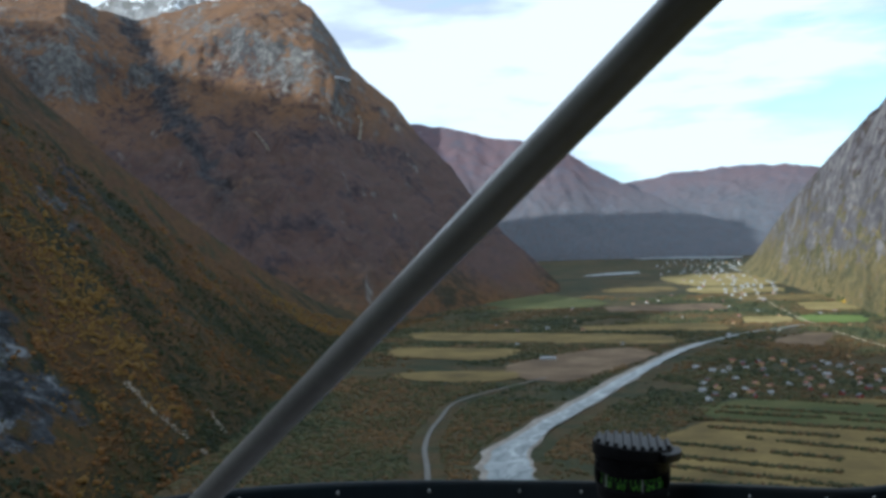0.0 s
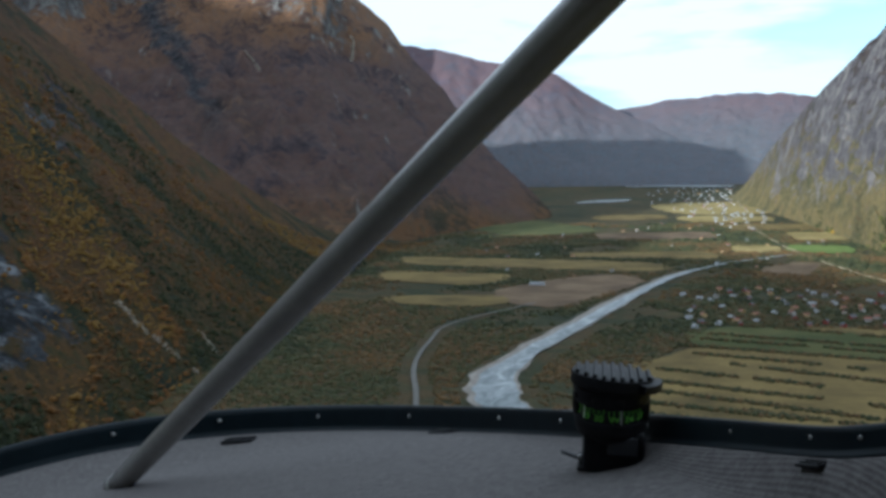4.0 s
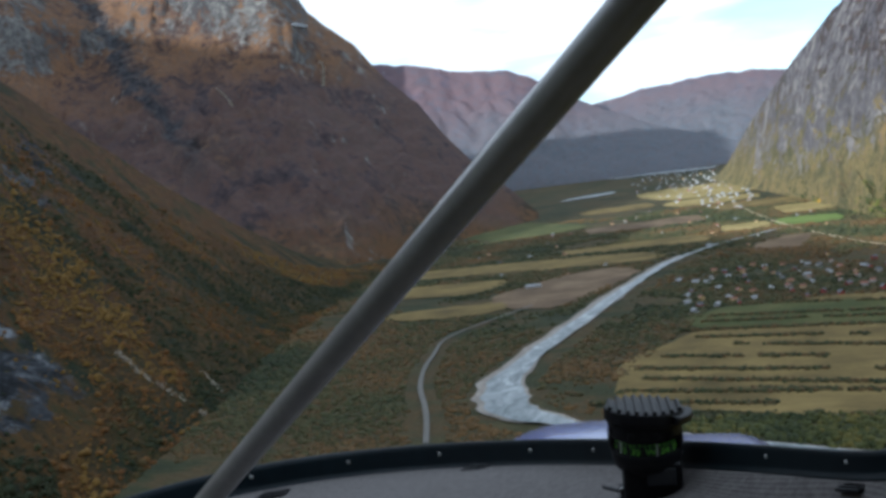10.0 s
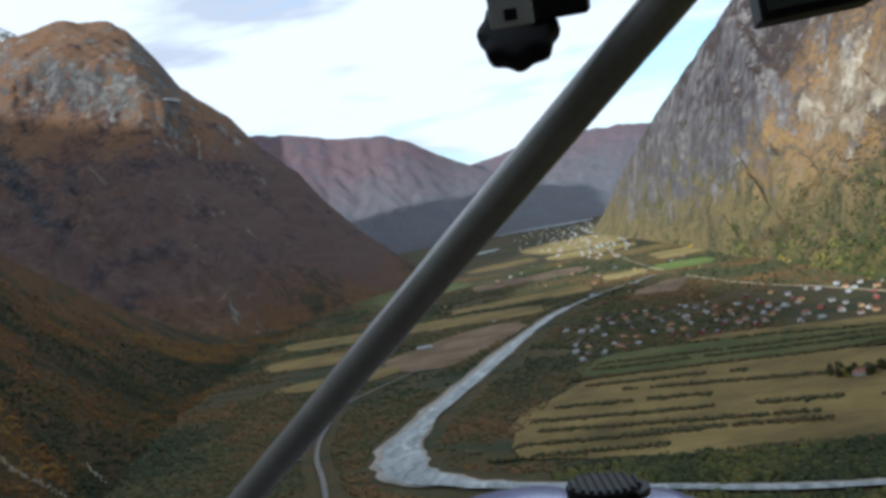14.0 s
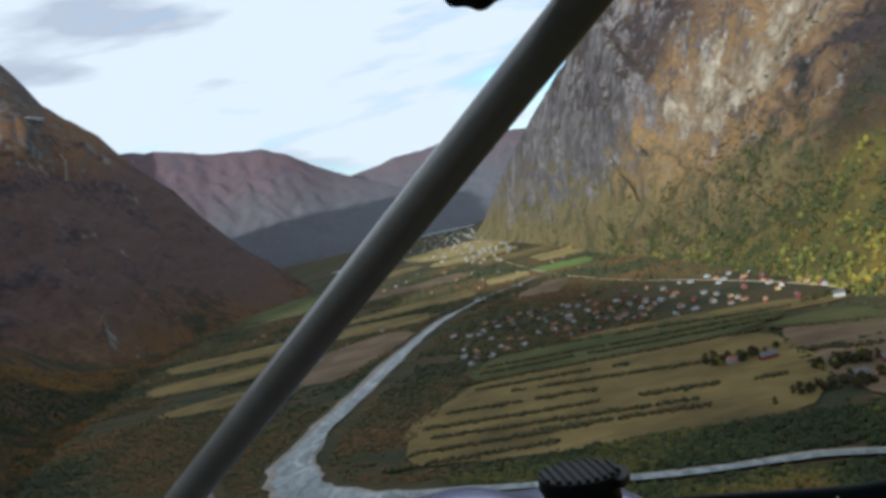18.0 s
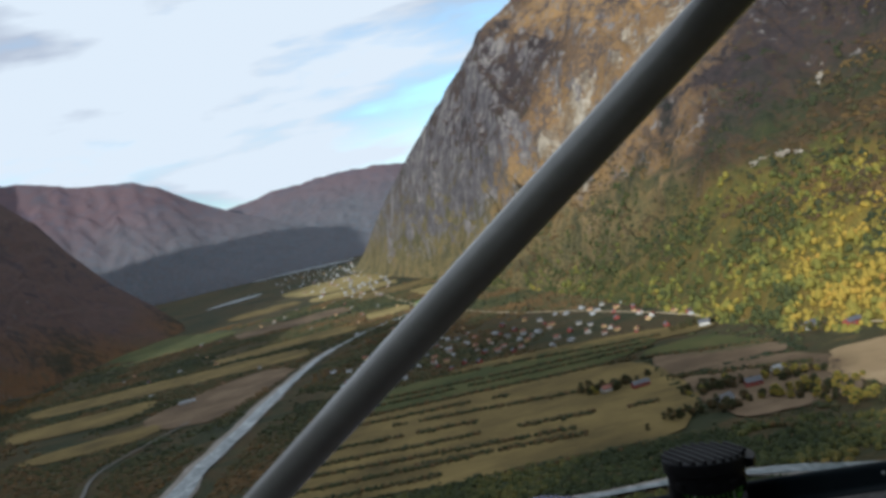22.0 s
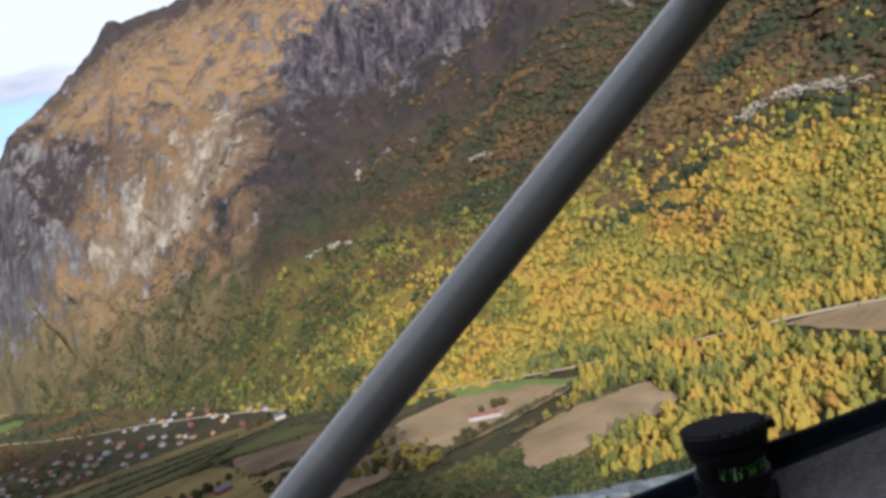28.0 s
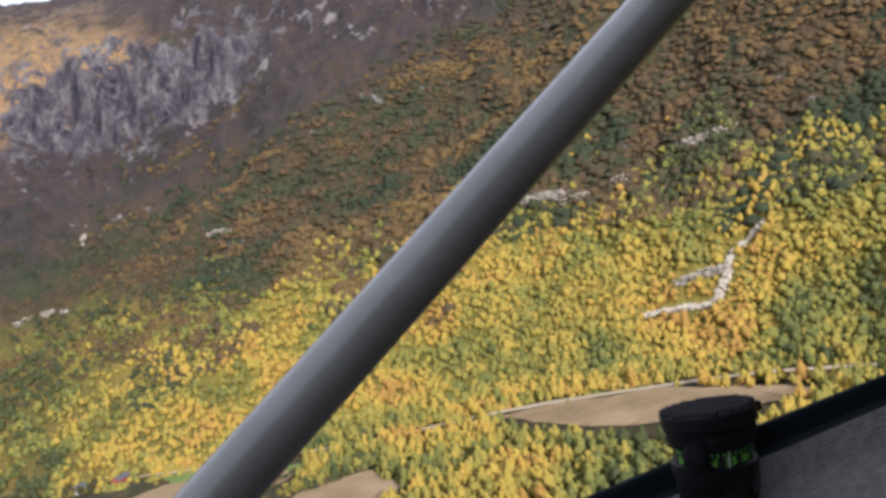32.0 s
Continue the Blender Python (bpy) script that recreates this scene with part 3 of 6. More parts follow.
M1_FOOT = [(-60, 1500), (-45, 1400), (-33, 1250), (-24, 1250), (-18.5, 1640), (-13, 1950), (-11.6, 2060)]
M1_RIDGE = [(-60, 2400, 15), (-45, 2500, 14.2), (-41, 2500, 14.8), (-39.2, 2600, 14.1), (-37, 2700, 13.6), (-34.5, 2650, 14.3), (-32.0, 2600, 15.1), (-30.2, 2550, 15.4), (-27.8, 2500, 15.3), (-26.7, 2450, 14.7), (-25.4, 2400, 12.9), (-24.3, 2380, 11.0),
            (-21.7, 2350, 8.8), (-20.2, 2320, 6.7), (-18.2, 2280, 4.7), (-16.9, 2260, 2.7), (-15.1, 2220, 0.5), (-13.2, 2180, -1.2), (-11.6, 2120, -2.9)]
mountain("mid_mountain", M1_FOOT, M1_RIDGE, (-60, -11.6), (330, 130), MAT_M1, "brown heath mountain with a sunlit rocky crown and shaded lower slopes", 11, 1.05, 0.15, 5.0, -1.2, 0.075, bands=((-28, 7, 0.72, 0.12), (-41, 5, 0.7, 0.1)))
mountain("snow_peak", [(-48, 3000), (-26, 3000)], [(-48, 3700, 10), (-43, 3700, 12.5), (-40, 3700, 14), (-37, 3700, 15.4), (-35, 3700, 16.2), (-33, 3700, 15.2), (-30, 3700, 13), (-26, 3700, 10)],
         (-48, -26), (130, 60), MAT_PEAK, "distant rocky peak patched with old snow", 23, 1.1, 0.15, 4.0, 0.5, 0.06)
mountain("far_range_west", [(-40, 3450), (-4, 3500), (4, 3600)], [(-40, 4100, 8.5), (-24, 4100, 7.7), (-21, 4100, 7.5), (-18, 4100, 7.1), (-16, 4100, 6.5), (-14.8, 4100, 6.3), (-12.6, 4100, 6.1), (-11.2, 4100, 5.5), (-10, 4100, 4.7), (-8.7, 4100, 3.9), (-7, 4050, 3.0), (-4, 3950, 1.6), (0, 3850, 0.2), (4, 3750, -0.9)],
         (-40, 4), (200, 80), MAT_FAR_HAZE, "far rounded fell with pale rock faces and heath tinted purple for haze", 31, 0.85, 0.20, 3.4, 0.6, 0.07)
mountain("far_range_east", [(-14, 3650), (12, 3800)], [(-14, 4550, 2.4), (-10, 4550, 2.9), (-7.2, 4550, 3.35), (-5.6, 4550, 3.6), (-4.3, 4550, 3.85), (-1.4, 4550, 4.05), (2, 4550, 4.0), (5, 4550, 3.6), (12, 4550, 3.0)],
         (-14, 12), (160, 80), MAT_FAR_HAZE, "far purple-brown fell above dark slopes, blue haze put into the colour", 37, 0.8, 0.16, 4.0, 0.6, 0.06, crest=0.03)
LEFT_FOOT = [(-180, 600), (-120, 420), (-90, 340), (-60, 330), (-45, 370), (-38, 450), (-33, 560), (-28, 800), (-24, 1000), (-21, 1250), (-18.6, 1480)]
# ridge from bearing -152 to -96 is out of view, raised to shade the floor
LEFT_RIDGE = [(-180, 1500, 10), (-162, 1400, 10), (-152, 1350, 11.5), (-144, 1300, 18.5), (-130, 1280, 22), (-118, 1250, 23), (-105, 1250, 21), (-96, 1180, 17), (-88, 1150, 14), (-70, 1100, 14.5), (-55, 1050, 14.5), (-47, 1050, 13), (-44.3, 1040, 10.5), (-41, 1060, 7.6), (-37.2, 1100, 4.2), (-34.2, 1130, 1.6), (-30.8, 1180, -0.9), (-27, 1250, -3.4), (-24, 1350, -4.4), (-21, 1480, -4.6), (-18.6, 1560, -4.6)]
mountain("left_valley_side", LEFT_FOOT, LEFT_RIDGE, (-180, -18.6), (620, 130), MAT_LEFT, "shaded valley side of rust-coloured birch scrub and wet grey rock slabs", 41, 1.0, 0.10, 7.0, -1.5, 0.04)
# out-of-view massif, shaped to throw the shadow line onto mid_mountain
mountain("shade_massif", [(-114, 1400), (-46, 1400)], [(-114, 2300, 20), (-107, 2400, 25.2), (-100, 2400, 25.4), (-93, 2450, 24.3), (-82, 2500, 23.0), (-76, 2500, 20.5), (-70, 2550, 17.8), (-64, 2550, 16.4), (-57, 2450, 13.8), (-52, 2300, 13.2), (-46, 2200, 11)], (-114, -46), (150, 50), MAT_M1, "unseen high brown massif added to shade the mid mountain", 53, 1.0, 0.08, 8.0)
mountain("rear_valley_side", [(125, 520), (180, 600)], [(125, 1100, 24), (150, 1400, 16), (180, 1500, 12)], (125, 180), (60, 40), MAT_LEFT, "wooded valley side behind the aircraft", 47, 1.0, 0.1, 8.0)


# ---- valley floor: river, roads, fields ----
def ground_z(x, y):
    r = math.hypot(x, y)
    X, Y = np.array([float(x)]), np.array([float(y)])
    return float(floor_height(np.array([r]))[0] + (fbm(X / 90, Y / 90, 4, 5)[0] - 0.5) * 3.0 * min(max(r / 900, 0.2), 1) - 0.6)


def spline(points, n):
    """Catmull-Rom through points, n steps a span."""
    p = [np.array(q, float) for q in points]
    p = [2 * p[0] - p[1]] + p + [2 * p[-1] - p[-2]]
    out = []
    for i in range(1, len(p) - 2):
        for k in range(n):
            t = k / n
            out.append(0.5 * ((2 * p[i]) + (-p[i - 1] + p[i + 1]) * t + (2 * p[i - 1] - 5 * p[i] + 4 * p[i + 1] - p[i + 2]) * t * t + (-p[i - 1] + 3 * p[i] - 3 * p[i + 1] + p[i + 2]) * t ** 3))
    out.append(p[-2])
    return np.array(out)


def ribbon(name, points, mat, lift, label, category, wobble=0.3):
    """A strip over the ground: points are x, y, width."""
    c = spline(points, 16)
    d = np.gradient(c[:, :2], axis=0)
    d /= np.linalg.norm(d, axis=1)[:, None]
    side = np.stack([-d[:, 1], d[:, 0]], 1)
    w = c[:, 2] / 2
    k = np.arange(len(c)) * 0.37
    wl = w * (1 + wobble * (vnoise(k, k * 0 + 1.5, 7) - 0.5) * 2)
    wr = w * (1 + wobble * (vnoise(k, k * 0 + 5.5, 8) - 0.5) * 2)
    cols = [c[:, :2] + side * wl[:, None], c[:, :2] + side * wl[:, None] * 0.4, c[:, :2] - side * wr[:, None] * 0.4, c[:, :2] - side * wr[:, None]]
    X, Y = np.stack([q[:, 0] for q in cols], 1), np.stack([q[:, 1] for q in cols], 1)
    R = np.hypot(X, Y)
    Z = floor_height(R) + (fbm(X / 90, Y / 90, 4, 5) - 0.5) * 3.0 * np.clip(R / 900, 0.2, 1) - 0.6 + lift
    Z[:, 0] -= 0.3
    Z[:, -1] -= 0.3
    return tagged(new(name, grid_mesh(name, X, Y, Z, mat)), label, category, kind="structure")


ribbon("gravel_bank", [(346, 98, 27), (269, 187, 25), (205, 253, 19), (158, 312, 13), (110, 350, 8), (45, 366, 8), (-30, 398, 9), (-85, 425, 15), (-124, 460, 29), (-141, 520, 27), (-137, 600, 21), (-124, 700, 21), (-108, 830, 20), (-88, 960, 17), (-62, 1080, 13)], MAT_GRAVEL, 1.2, "pale gravel bars along the river", "gravel")
ribbon("river", [(350, 100, 17), (272, 190, 16), (208, 256, 13), (160, 314, 10), (110, 347, 6), (45, 364, 6), (-30, 396, 7), (-85, 423, 11), (-122, 458, 24), (-139, 520, 19), (-134, 600, 14), (-121, 700, 13), (-105, 830, 12), (-85, 960, 10), (-58, 1080, 7), (-10, 1190, 6), (60, 1300, 6)], MAT_WATER, 1.8, "grey-white shallow river with a tight bend", "river")
ribbon("far_river_pool", [(-450, 2530, 16), (-405, 2590, 62), (-360, 2640, 70), (-320, 2680, 24)], MAT_WATER, 2.5, "pale pool of the river in the flat valley", "river")
ribbon("far_lake", [(-420, 3400, 40), (-300, 3420, 90), (-150, 3410, 110), (-40, 3390, 90)], MAT_WATER, 3.0, "far grey-blue fjord arm below the fells", "lake")
ribbon("dirt_road", [(-150, 400, 3), (-163, 440, 3), (-176, 475, 3.2), (-192, 515, 3.2), (-205, 560, 3), (-214, 610, 3), (-222, 670, 2.8), (-205, 730, 2.6), (-180, 800, 2.6)], MAT_ROAD, 1.4, "winding pale dirt road through the scrub", "road", 0.1)
ribbon("valley_road", [(478, 120, 7), (472, 200, 7), (446, 272, 7), (412, 334, 7), (372, 384, 4.5), (336, 440, 4), (296, 530, 3.2), (260, 640, 3.2), (235, 760, 3.2), (190, 900, 3.2), (120, 1100, 3.2), (60, 1400, 3.2), (0, 1900, 3.2)], MAT_TRACK, 1.6, "pale gravel road along the foot of the wooded slope", "road", 0.1)


def field(corners, mat, label, name="field", lift=0.9, n=20):
    """A field between four corners, laid over the ground."""
    a, b, c, d = (np.array(q, float) for q in corners)
    u, v = np.meshgrid(np.linspace(-1, 1, n), np.linspace(-1, 1, n), indexing="ij")
    u, v = u * np.sqrt(1 - 0.32 * v * v), v * np.sqrt(1 - 0.32 * u * u)  # worn, rounded corners
    u, v = 0.5 + 0.54 * u, 0.5 + 0.54 * v
    q = (a * ((1 - u) * (1 - v))[..., None] + b * (u * (1 - v))[..., None] + c * (u * v)[..., None] + d * ((1 - u) * v)[..., None])
    size = np.linalg.norm(a - c)
    jit = (np.stack([fbm(q[..., 0] / 25, q[..., 1] / 25, 3, 61), fbm(q[..., 0] / 25, q[..., 1] / 25, 3, 67)], -1) - 0.5) * min(size * 0.12, 16)
    q = q + jit
    X, Y = q[..., 0], q[..., 1]
    R = np.hypot(X, Y)
    Z = floor_height(R) + (fbm(X / 90, Y / 90, 4, 5) - 0.5) * 3.0 * np.clip(R / 900, 0.2, 1) - 0.6 + lift
    return tagged(new(name, grid_mesh(name, X, Y, Z, mat)), label, "field", kind="structure")


FIELDS = []


def lay(corners, mat, label):
    FIELDS.append([np.array(q, float) for q in corners])
    return field(corners, mat, label)


lay([(-78, 452), (140, 402), (166, 604), (-42, 642)], MAT_STUBBLE, "long straw-coloured stubble field ruled by dark hedges")
lay([(-38, 648), (166, 610), (196, 690), (-20, 722)], MAT_MEADOW, "dull green meadow strips with hedges")
lay([(27, 726), (226, 640), (252, 668), (146, 722)], MAT_STUBBLE, "pale yellow field beside the village")
lay([(172, 604), (236, 548), (236, 520), (160, 525)], MAT_PLOUGH, "brown ploughed field in half shade")
lay([(161, 520), (240, 512), (216, 402), (150, 410)], MAT_PLOUGH, "brown ploughed field by the farm")
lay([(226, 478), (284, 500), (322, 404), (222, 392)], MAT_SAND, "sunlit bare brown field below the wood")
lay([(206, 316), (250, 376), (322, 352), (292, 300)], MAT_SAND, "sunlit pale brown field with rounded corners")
lay([(300, 512), (330, 414), (320, 404), (285, 486)], MAT_BRIGHT, "bright green strip of grass under the slope")
lay([(165, 610), (222, 632), (240, 545), (196, 560)], MAT_MEADOW, "yellow-green meadow below the slope")
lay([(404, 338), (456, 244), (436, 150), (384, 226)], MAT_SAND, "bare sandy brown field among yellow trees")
lay([(-461, 1193), (-98, 1175), (-91, 1060), (-414, 1084)], MAT_STUBBLE, "straw-coloured field across the river")
lay([(-249, 873), (-150, 1050), (-92, 985), (-161, 755)], MAT_PLOUGH, "dark red-brown ploughed field by the river")
lay([(-546, 1817), (-436, 1960), (-235, 1680), (-420, 1560)], MAT_MEADOW, "grassy green field at the foot of the mountain")
lay([(-331, 818), (-219, 850), (-205, 775), (-304, 768)], MAT_STUBBLE, "small pale field between woods")
lay([(-420, 1010), (-250, 1010), (-262, 905), (-380, 930)], MAT_STUBBLE, "uneven pale field between scrub")
lay([(-240, 1290), (-40, 1330), (-30, 1230), (-220, 1215)], MAT_STUBBLE, "long straw-coloured field in the valley")
lay([(11, 1089), (60, 1212), (96, 1205), (70, 1070)], MAT_PLOUGH, "tan field behind the village")
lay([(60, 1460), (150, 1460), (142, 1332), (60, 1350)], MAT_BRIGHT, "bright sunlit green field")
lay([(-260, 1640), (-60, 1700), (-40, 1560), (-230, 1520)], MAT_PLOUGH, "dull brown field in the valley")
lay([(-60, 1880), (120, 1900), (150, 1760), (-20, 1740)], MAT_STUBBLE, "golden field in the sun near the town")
lay([(-150, 2080), (40, 2120), (60, 1960), (-110, 1920)], MAT_SUNLIT_GOLD, "golden sunlit field on the edge of the town")
lay([(60, 1700), (150, 1720), (170, 1560), (80, 1540)], MAT_SUNLIT_GOLD, "golden sunlit field below the cliff")
lay([(-40, 2560), (50, 2600), (80, 2450), (-10, 2440)], MAT_SUNLIT_GOLD, "pale golden field beyond the town")
lay([(-20, 1440), (50, 1450), (50, 1340), (-20, 1330)], MAT_SUNLIT_GOLD, "small golden field between woods")
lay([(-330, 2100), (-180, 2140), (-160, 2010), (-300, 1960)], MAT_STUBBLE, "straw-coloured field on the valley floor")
lay([(-260, 2500), (20, 2600), (90, 2200), (-130, 2120)], MAT_SUNLIT_GOLD, "golden sunlit grass among the town houses")


def inside(quad, x, y):
    """Which of the points lie in the convex quad."""
    sign = np.zeros_like(x)
    ok = np.ones_like(x, bool)
    area = sum(quad[i][0] * quad[(i + 1) % 4][1] - quad[(i + 1) % 4][0] * quad[i][1] for i in range(4))
    for i in range(4):
        a, b = quad[i], quad[(i + 1) % 4]
        cr = (b[0] - a[0]) * (y - a[1]) - (b[1] - a[1]) * (x - a[0])
        ok &= cr * area > 0
    return ok


RIVER_LINE = spline([(350, 100), (272, 190), (208, 256), (160, 314), (110, 347), (45, 364), (-30, 396), (-85, 423), (-122, 458), (-139, 520), (-134, 600), (-121, 700), (-105, 830), (-85, 960), (-58, 1080)], 6)
TRACK_LINE = spline([(478, 120), (472, 200), (446, 272), (412, 334), (372, 384), (336, 440), (296, 530), (260, 640)], 12)
ROAD_LINE = spline([(-150, 400), (-163, 440), (-176, 475), (-192, 515), (-205, 560), (-214, 610), (-222, 670), (-205, 730)], 6)


def clear(x, y, margin=0.0):
    """Points that lie on no field, water or road."""
    ok = np.ones_like(x, bool)
    for q in FIELDS:
        ok &= ~inside(q, x, y)
    for line, w in ((RIVER_LINE, 18.0), (ROAD_LINE, 7.0), (TRACK_LINE, 4.5)):
        for px, py in line:
            ok &= np.hypot(x - px, y - py) > w + margin
    return ok


# ---- woods ----
def ball(level):
    bm = bmesh.new()
    bmesh.ops.create_icosphere(bm, subdivisions=level, radius=1.0)
    v = np.array([p.co[:] for p in bm.verts])
    f = np.array([[q.index for q in p.verts] for p in bm.faces])
    bm.free()
    return v, f


BALL1 = ball(1)


def crown_shape(seed):
    """A tree's leaf mass: uneven lobes round an upright axis, unit height and width."""
    rng = np.random.RandomState(seed)
    vs, fs, n = [], [], 0
    lobes = [((0, 0, 0.5), (0.40, 0.40, 0.5), BALL1)]
    for k in range(2):
        a = rng.uniform(0, 6.28)
        lobes.append(((0.26 * math.cos(a), 0.26 * math.sin(a), rng.uniform(0.25, 0.75)), tuple(rng.uniform(0.16, 0.28, 3)), BALL1))
    for c, size, (bv, bf) in lobes:
        v = bv * (1 + rng.uniform(-0.26, 0.26, (len(bv), 1))) * np.array(size) + np.array(c)
        v[:, :2] *= (1.12 - 0.45 * v[:, 2:3])
        vs.append(v)
        fs.append(bf + n)
        n += len(v)
    return np.concatenate(vs), np.concatenate(fs)


RICH = [crown_shape(i) for i in range(4)]


def plume_shape(seed):
    """An upright birch crown: a tapered core with ragged side tufts, unit height and width."""
    rng = np.random.RandomState(seed)
    bv, bf = BALL1
    vs, fs = [], []
    tufts = [((0, 0, 0.46), (0.30, 0.30, 0.46)), ((0.04, -0.03, 0.80), (0.17, 0.17, 0.22))]
    for k in range(4):
        a = 1.57 * k + rng.uniform(-0.5, 0.5)
        h = rng.uniform(0.18, 0.62)
        out = 0.30 * (1.05 - 0.6 * h)
        tufts.append(((out * math.cos(a), out * math.sin(a), h), (rng.uniform(0.15, 0.24), rng.uniform(0.15, 0.24), rng.uniform(0.16, 0.30))))
    for k, (c, size) in enumerate(tufts):
        vs.append(bv * (1 + rng.uniform(-0.30, 0.30, (len(bv), 1))) * np.array(size) + np.array(c))
        fs.append(bf + k * len(bv))
    return np.concatenate(vs), np.concatenate(fs)


PLUME = [plume_shape(30 + i) for i in range(6)]


def tuft_shape(seed):
    """A low bush: an uneven dome open below, unit height and width."""
    rng = np.random.RandomState(seed)
    rings = []
    for r, z, turn in ((0.44, 0.0, 0.0), (0.46, 0.55, 0.8)):
        a = np.arange(4) * 1.571 + turn + rng.uniform(-0.3, 0.3, 4)
        k = r * rng.uniform(0.75, 1.25, 4)
        rings.append(np.stack([k * np.cos(a), k * np.sin(a), np.full(4, z) + rng.uniform(-0.08, 0.12, 4) * (z > 0)], 1))
    v = np.concatenate(rings + [np.array([[rng.uniform(-0.1, 0.1), rng.uniform(-0.1, 0.1), 1.0]])])
    f = []
    for i in range(4):
        j = (i + 1) % 4
        f += [(i, j, 4 + i), (j, 4 + j, 4 + i), (4 + i, 4 + j, 8)]
    return v, np.array(f)


PLAIN = [tuft_shape(10 + i) for i in range(10)]


def bulk_mesh(name, verts, tris, mat, tint=None):
    me = bpy.data.meshes.new(name)
    me.vertices.add(len(verts))
    me.vertices.foreach_set("co", verts.astype(np.float32).ravel())
    me.loops.add(len(tris) * 3)
    me.loops.foreach_set("vertex_index", tris.astype(np.int32).ravel())
    me.polygons.add(len(tris))
    me.polygons.foreach_set("loop_start", np.arange(len(tris), dtype=np.int32) * 3)
    me.polygons.foreach_set("use_smooth", np.ones(len(tris), bool))
    me.materials.append(mat)
    me.update(calc_edges=True)
    me.validate()
    if tint is not None:
        at = me.attributes.new("tint", "FLOAT", "POINT")
        at.data.foreach_set("value", tint.astype(np.float32))
    return me


def woods(name, P, height, width, tint, shapes, mat, label, seed=1):
    """Many trees in one mesh: places, heights, widths and a tint each."""
    rng = np.random.RandomState(seed)
    V, F, T, base = [], [], [], 0
    pick = rng.randint(0, len(shapes), len(P))
    for k, (sv, sf) in enumerate(shapes):
        idx = np.where(pick == k)[0]
        if not len(idx):
            continue
        a = rng.uniform(0, 6.28, len(idx))
        ca, sa_ = np.cos(a)[:, None], np.sin(a)[:, None]
        x = (sv[None, :, 0] * ca - sv[None, :, 1] * sa_) * width[idx][:, None] + P[idx, 0][:, None]
        y = (sv[None, :, 0] * sa_ + sv[None, :, 1] * ca) * width[idx][:, None] + P[idx, 1][:, None]
        z = (sv[None, :, 2] * 0.97 + 0.03) * height[idx][:, None] + P[idx, 2][:, None]
        V.append(np.stack([x, y, z], -1).reshape(-1, 3))
        F.append((sf[None] + (np.arange(len(idx)) * len(sv))[:, None, None] + base).reshape(-1, 3))
        T.append(np.repeat(tint[idx], len(sv)))
        base += len(idx) * len(sv)
    me = bulk_mesh(name, np.concatenate(V), np.concatenate(F), mat, np.concatenate(T))
    return tagged(new(name, me), label, "woods", kind="stuff")


def on_slope(name, n, az_range, s_range, seed, bias=1.0):
    """Random places on a mountain side."""
    az, s, X, Y, Z = GRIDS[name]
    rng = np.random.RandomState(seed)
    a = rng.uniform(*az_range, n)
    q = s_range[0] + (s_range[1] - s_range[0]) * rng.uniform(0, 1, n) ** bias
    fi = (a - az[0]) / (az[1] - az[0])
    fj = q / (s[1] - s[0])
    i, j = np.clip(fi.astype(int), 0, len(az) - 2), np.clip(fj.astype(int), 0, len(s) - 10)
    u, v = (fi - i)[:, None], (fj - j)[:, None]
    G = np.stack([X, Y, Z], -1)
    return (G[i, j] * (1 - u) * (1 - v) + G[i + 1, j] * u * (1 - v) + G[i, j + 1] * (1 - u) * v + G[i + 1, j + 1] * u * v), a, q, rng


def floor_z(x, y):
    r = np.hypot(x, y)
    return floor_height(r) + (fbm(x / 90, y / 90, 4, 5) - 0.5) * 3.0 * np.clip(r / 900, 0.2, 1) - 0.6


def slope_point(name, bearing, el):
    """Where a mountain side shows at a bearing and an elevation."""
    az, sv, X, Y, Z = GRIDS[name]
    i = int(np.clip(round((bearing - az[0]) / (az[1] - az[0])), 0, len(az) - 1))
    R = np.hypot(X[i], Y[i])
    e = np.degrees(np.arctan2(Z[i] - EYE, R))
    run = np.maximum.accumulate(e)
    j = int(np.clip(np.searchsorted(run, el), 1, len(e) - 10))
    return np.array([X[i, j], Y[i, j], Z[i, j]])



SCAR_PATHS = ([(61.3, -9.3), (63.4, -9.2), (65.5, -9.2), (66.6, -8.0), (67.2, -6.8), (68.2, -5.9), (69.3, -5.1)], [(63.8, -7.6), (65.2, -7.4), (66.4, -7.4)], [(52.3, -1.2), (54.5, -0.7), (57, -1.0), (59.2, -1.3), (61.7, -0.7)])
SCARS = [spline([slope_point("cliff_mountain", *q) for q in path], 10) for path in SCAR_PATHS]

# birch wood on the sunlit slope
P, a_, q_, rng = on_slope("cliff_mountain", 52000, (2.5, 84), (0.0, 0.62), 5, 1.3)
mask = fbm(P[:, 0] / 45, P[:, 1] / 45, 4, 71) - 0.5
rise = np.degrees(np.arctan2(P[:, 2] - EYE, np.hypot(P[:, 0], P[:, 1])))
limit = np.interp(a_, [2, 10, 16, 24, 32, 41, 52, 60, 100], [-5.0, -4.8, -4.6, -4.0, -4.0, -2.2, -0.6, 0.2, 1.0])
keep = (rise < limit - 0.4 + 13 * mask + rng.normal(0, 0.9, len(P))) & (rng.uniform(0, 1, len(P)) < np.interp(a_, [2, 20, 30, 100], [0.25, 0.55, 0.78, 0.78]))
for line in SCARS + [TRACK_LINE]:
    gap = np.min(np.hypot(P[:, None, 0] - line[None, ::3, 0], P[:, None, 1] - line[None, ::3, 1]), axis=1)
    keep &= gap > 5.0
P, rise, limit, azk = P[keep], rise[keep], limit[keep], a_[keep]
n = len(P)
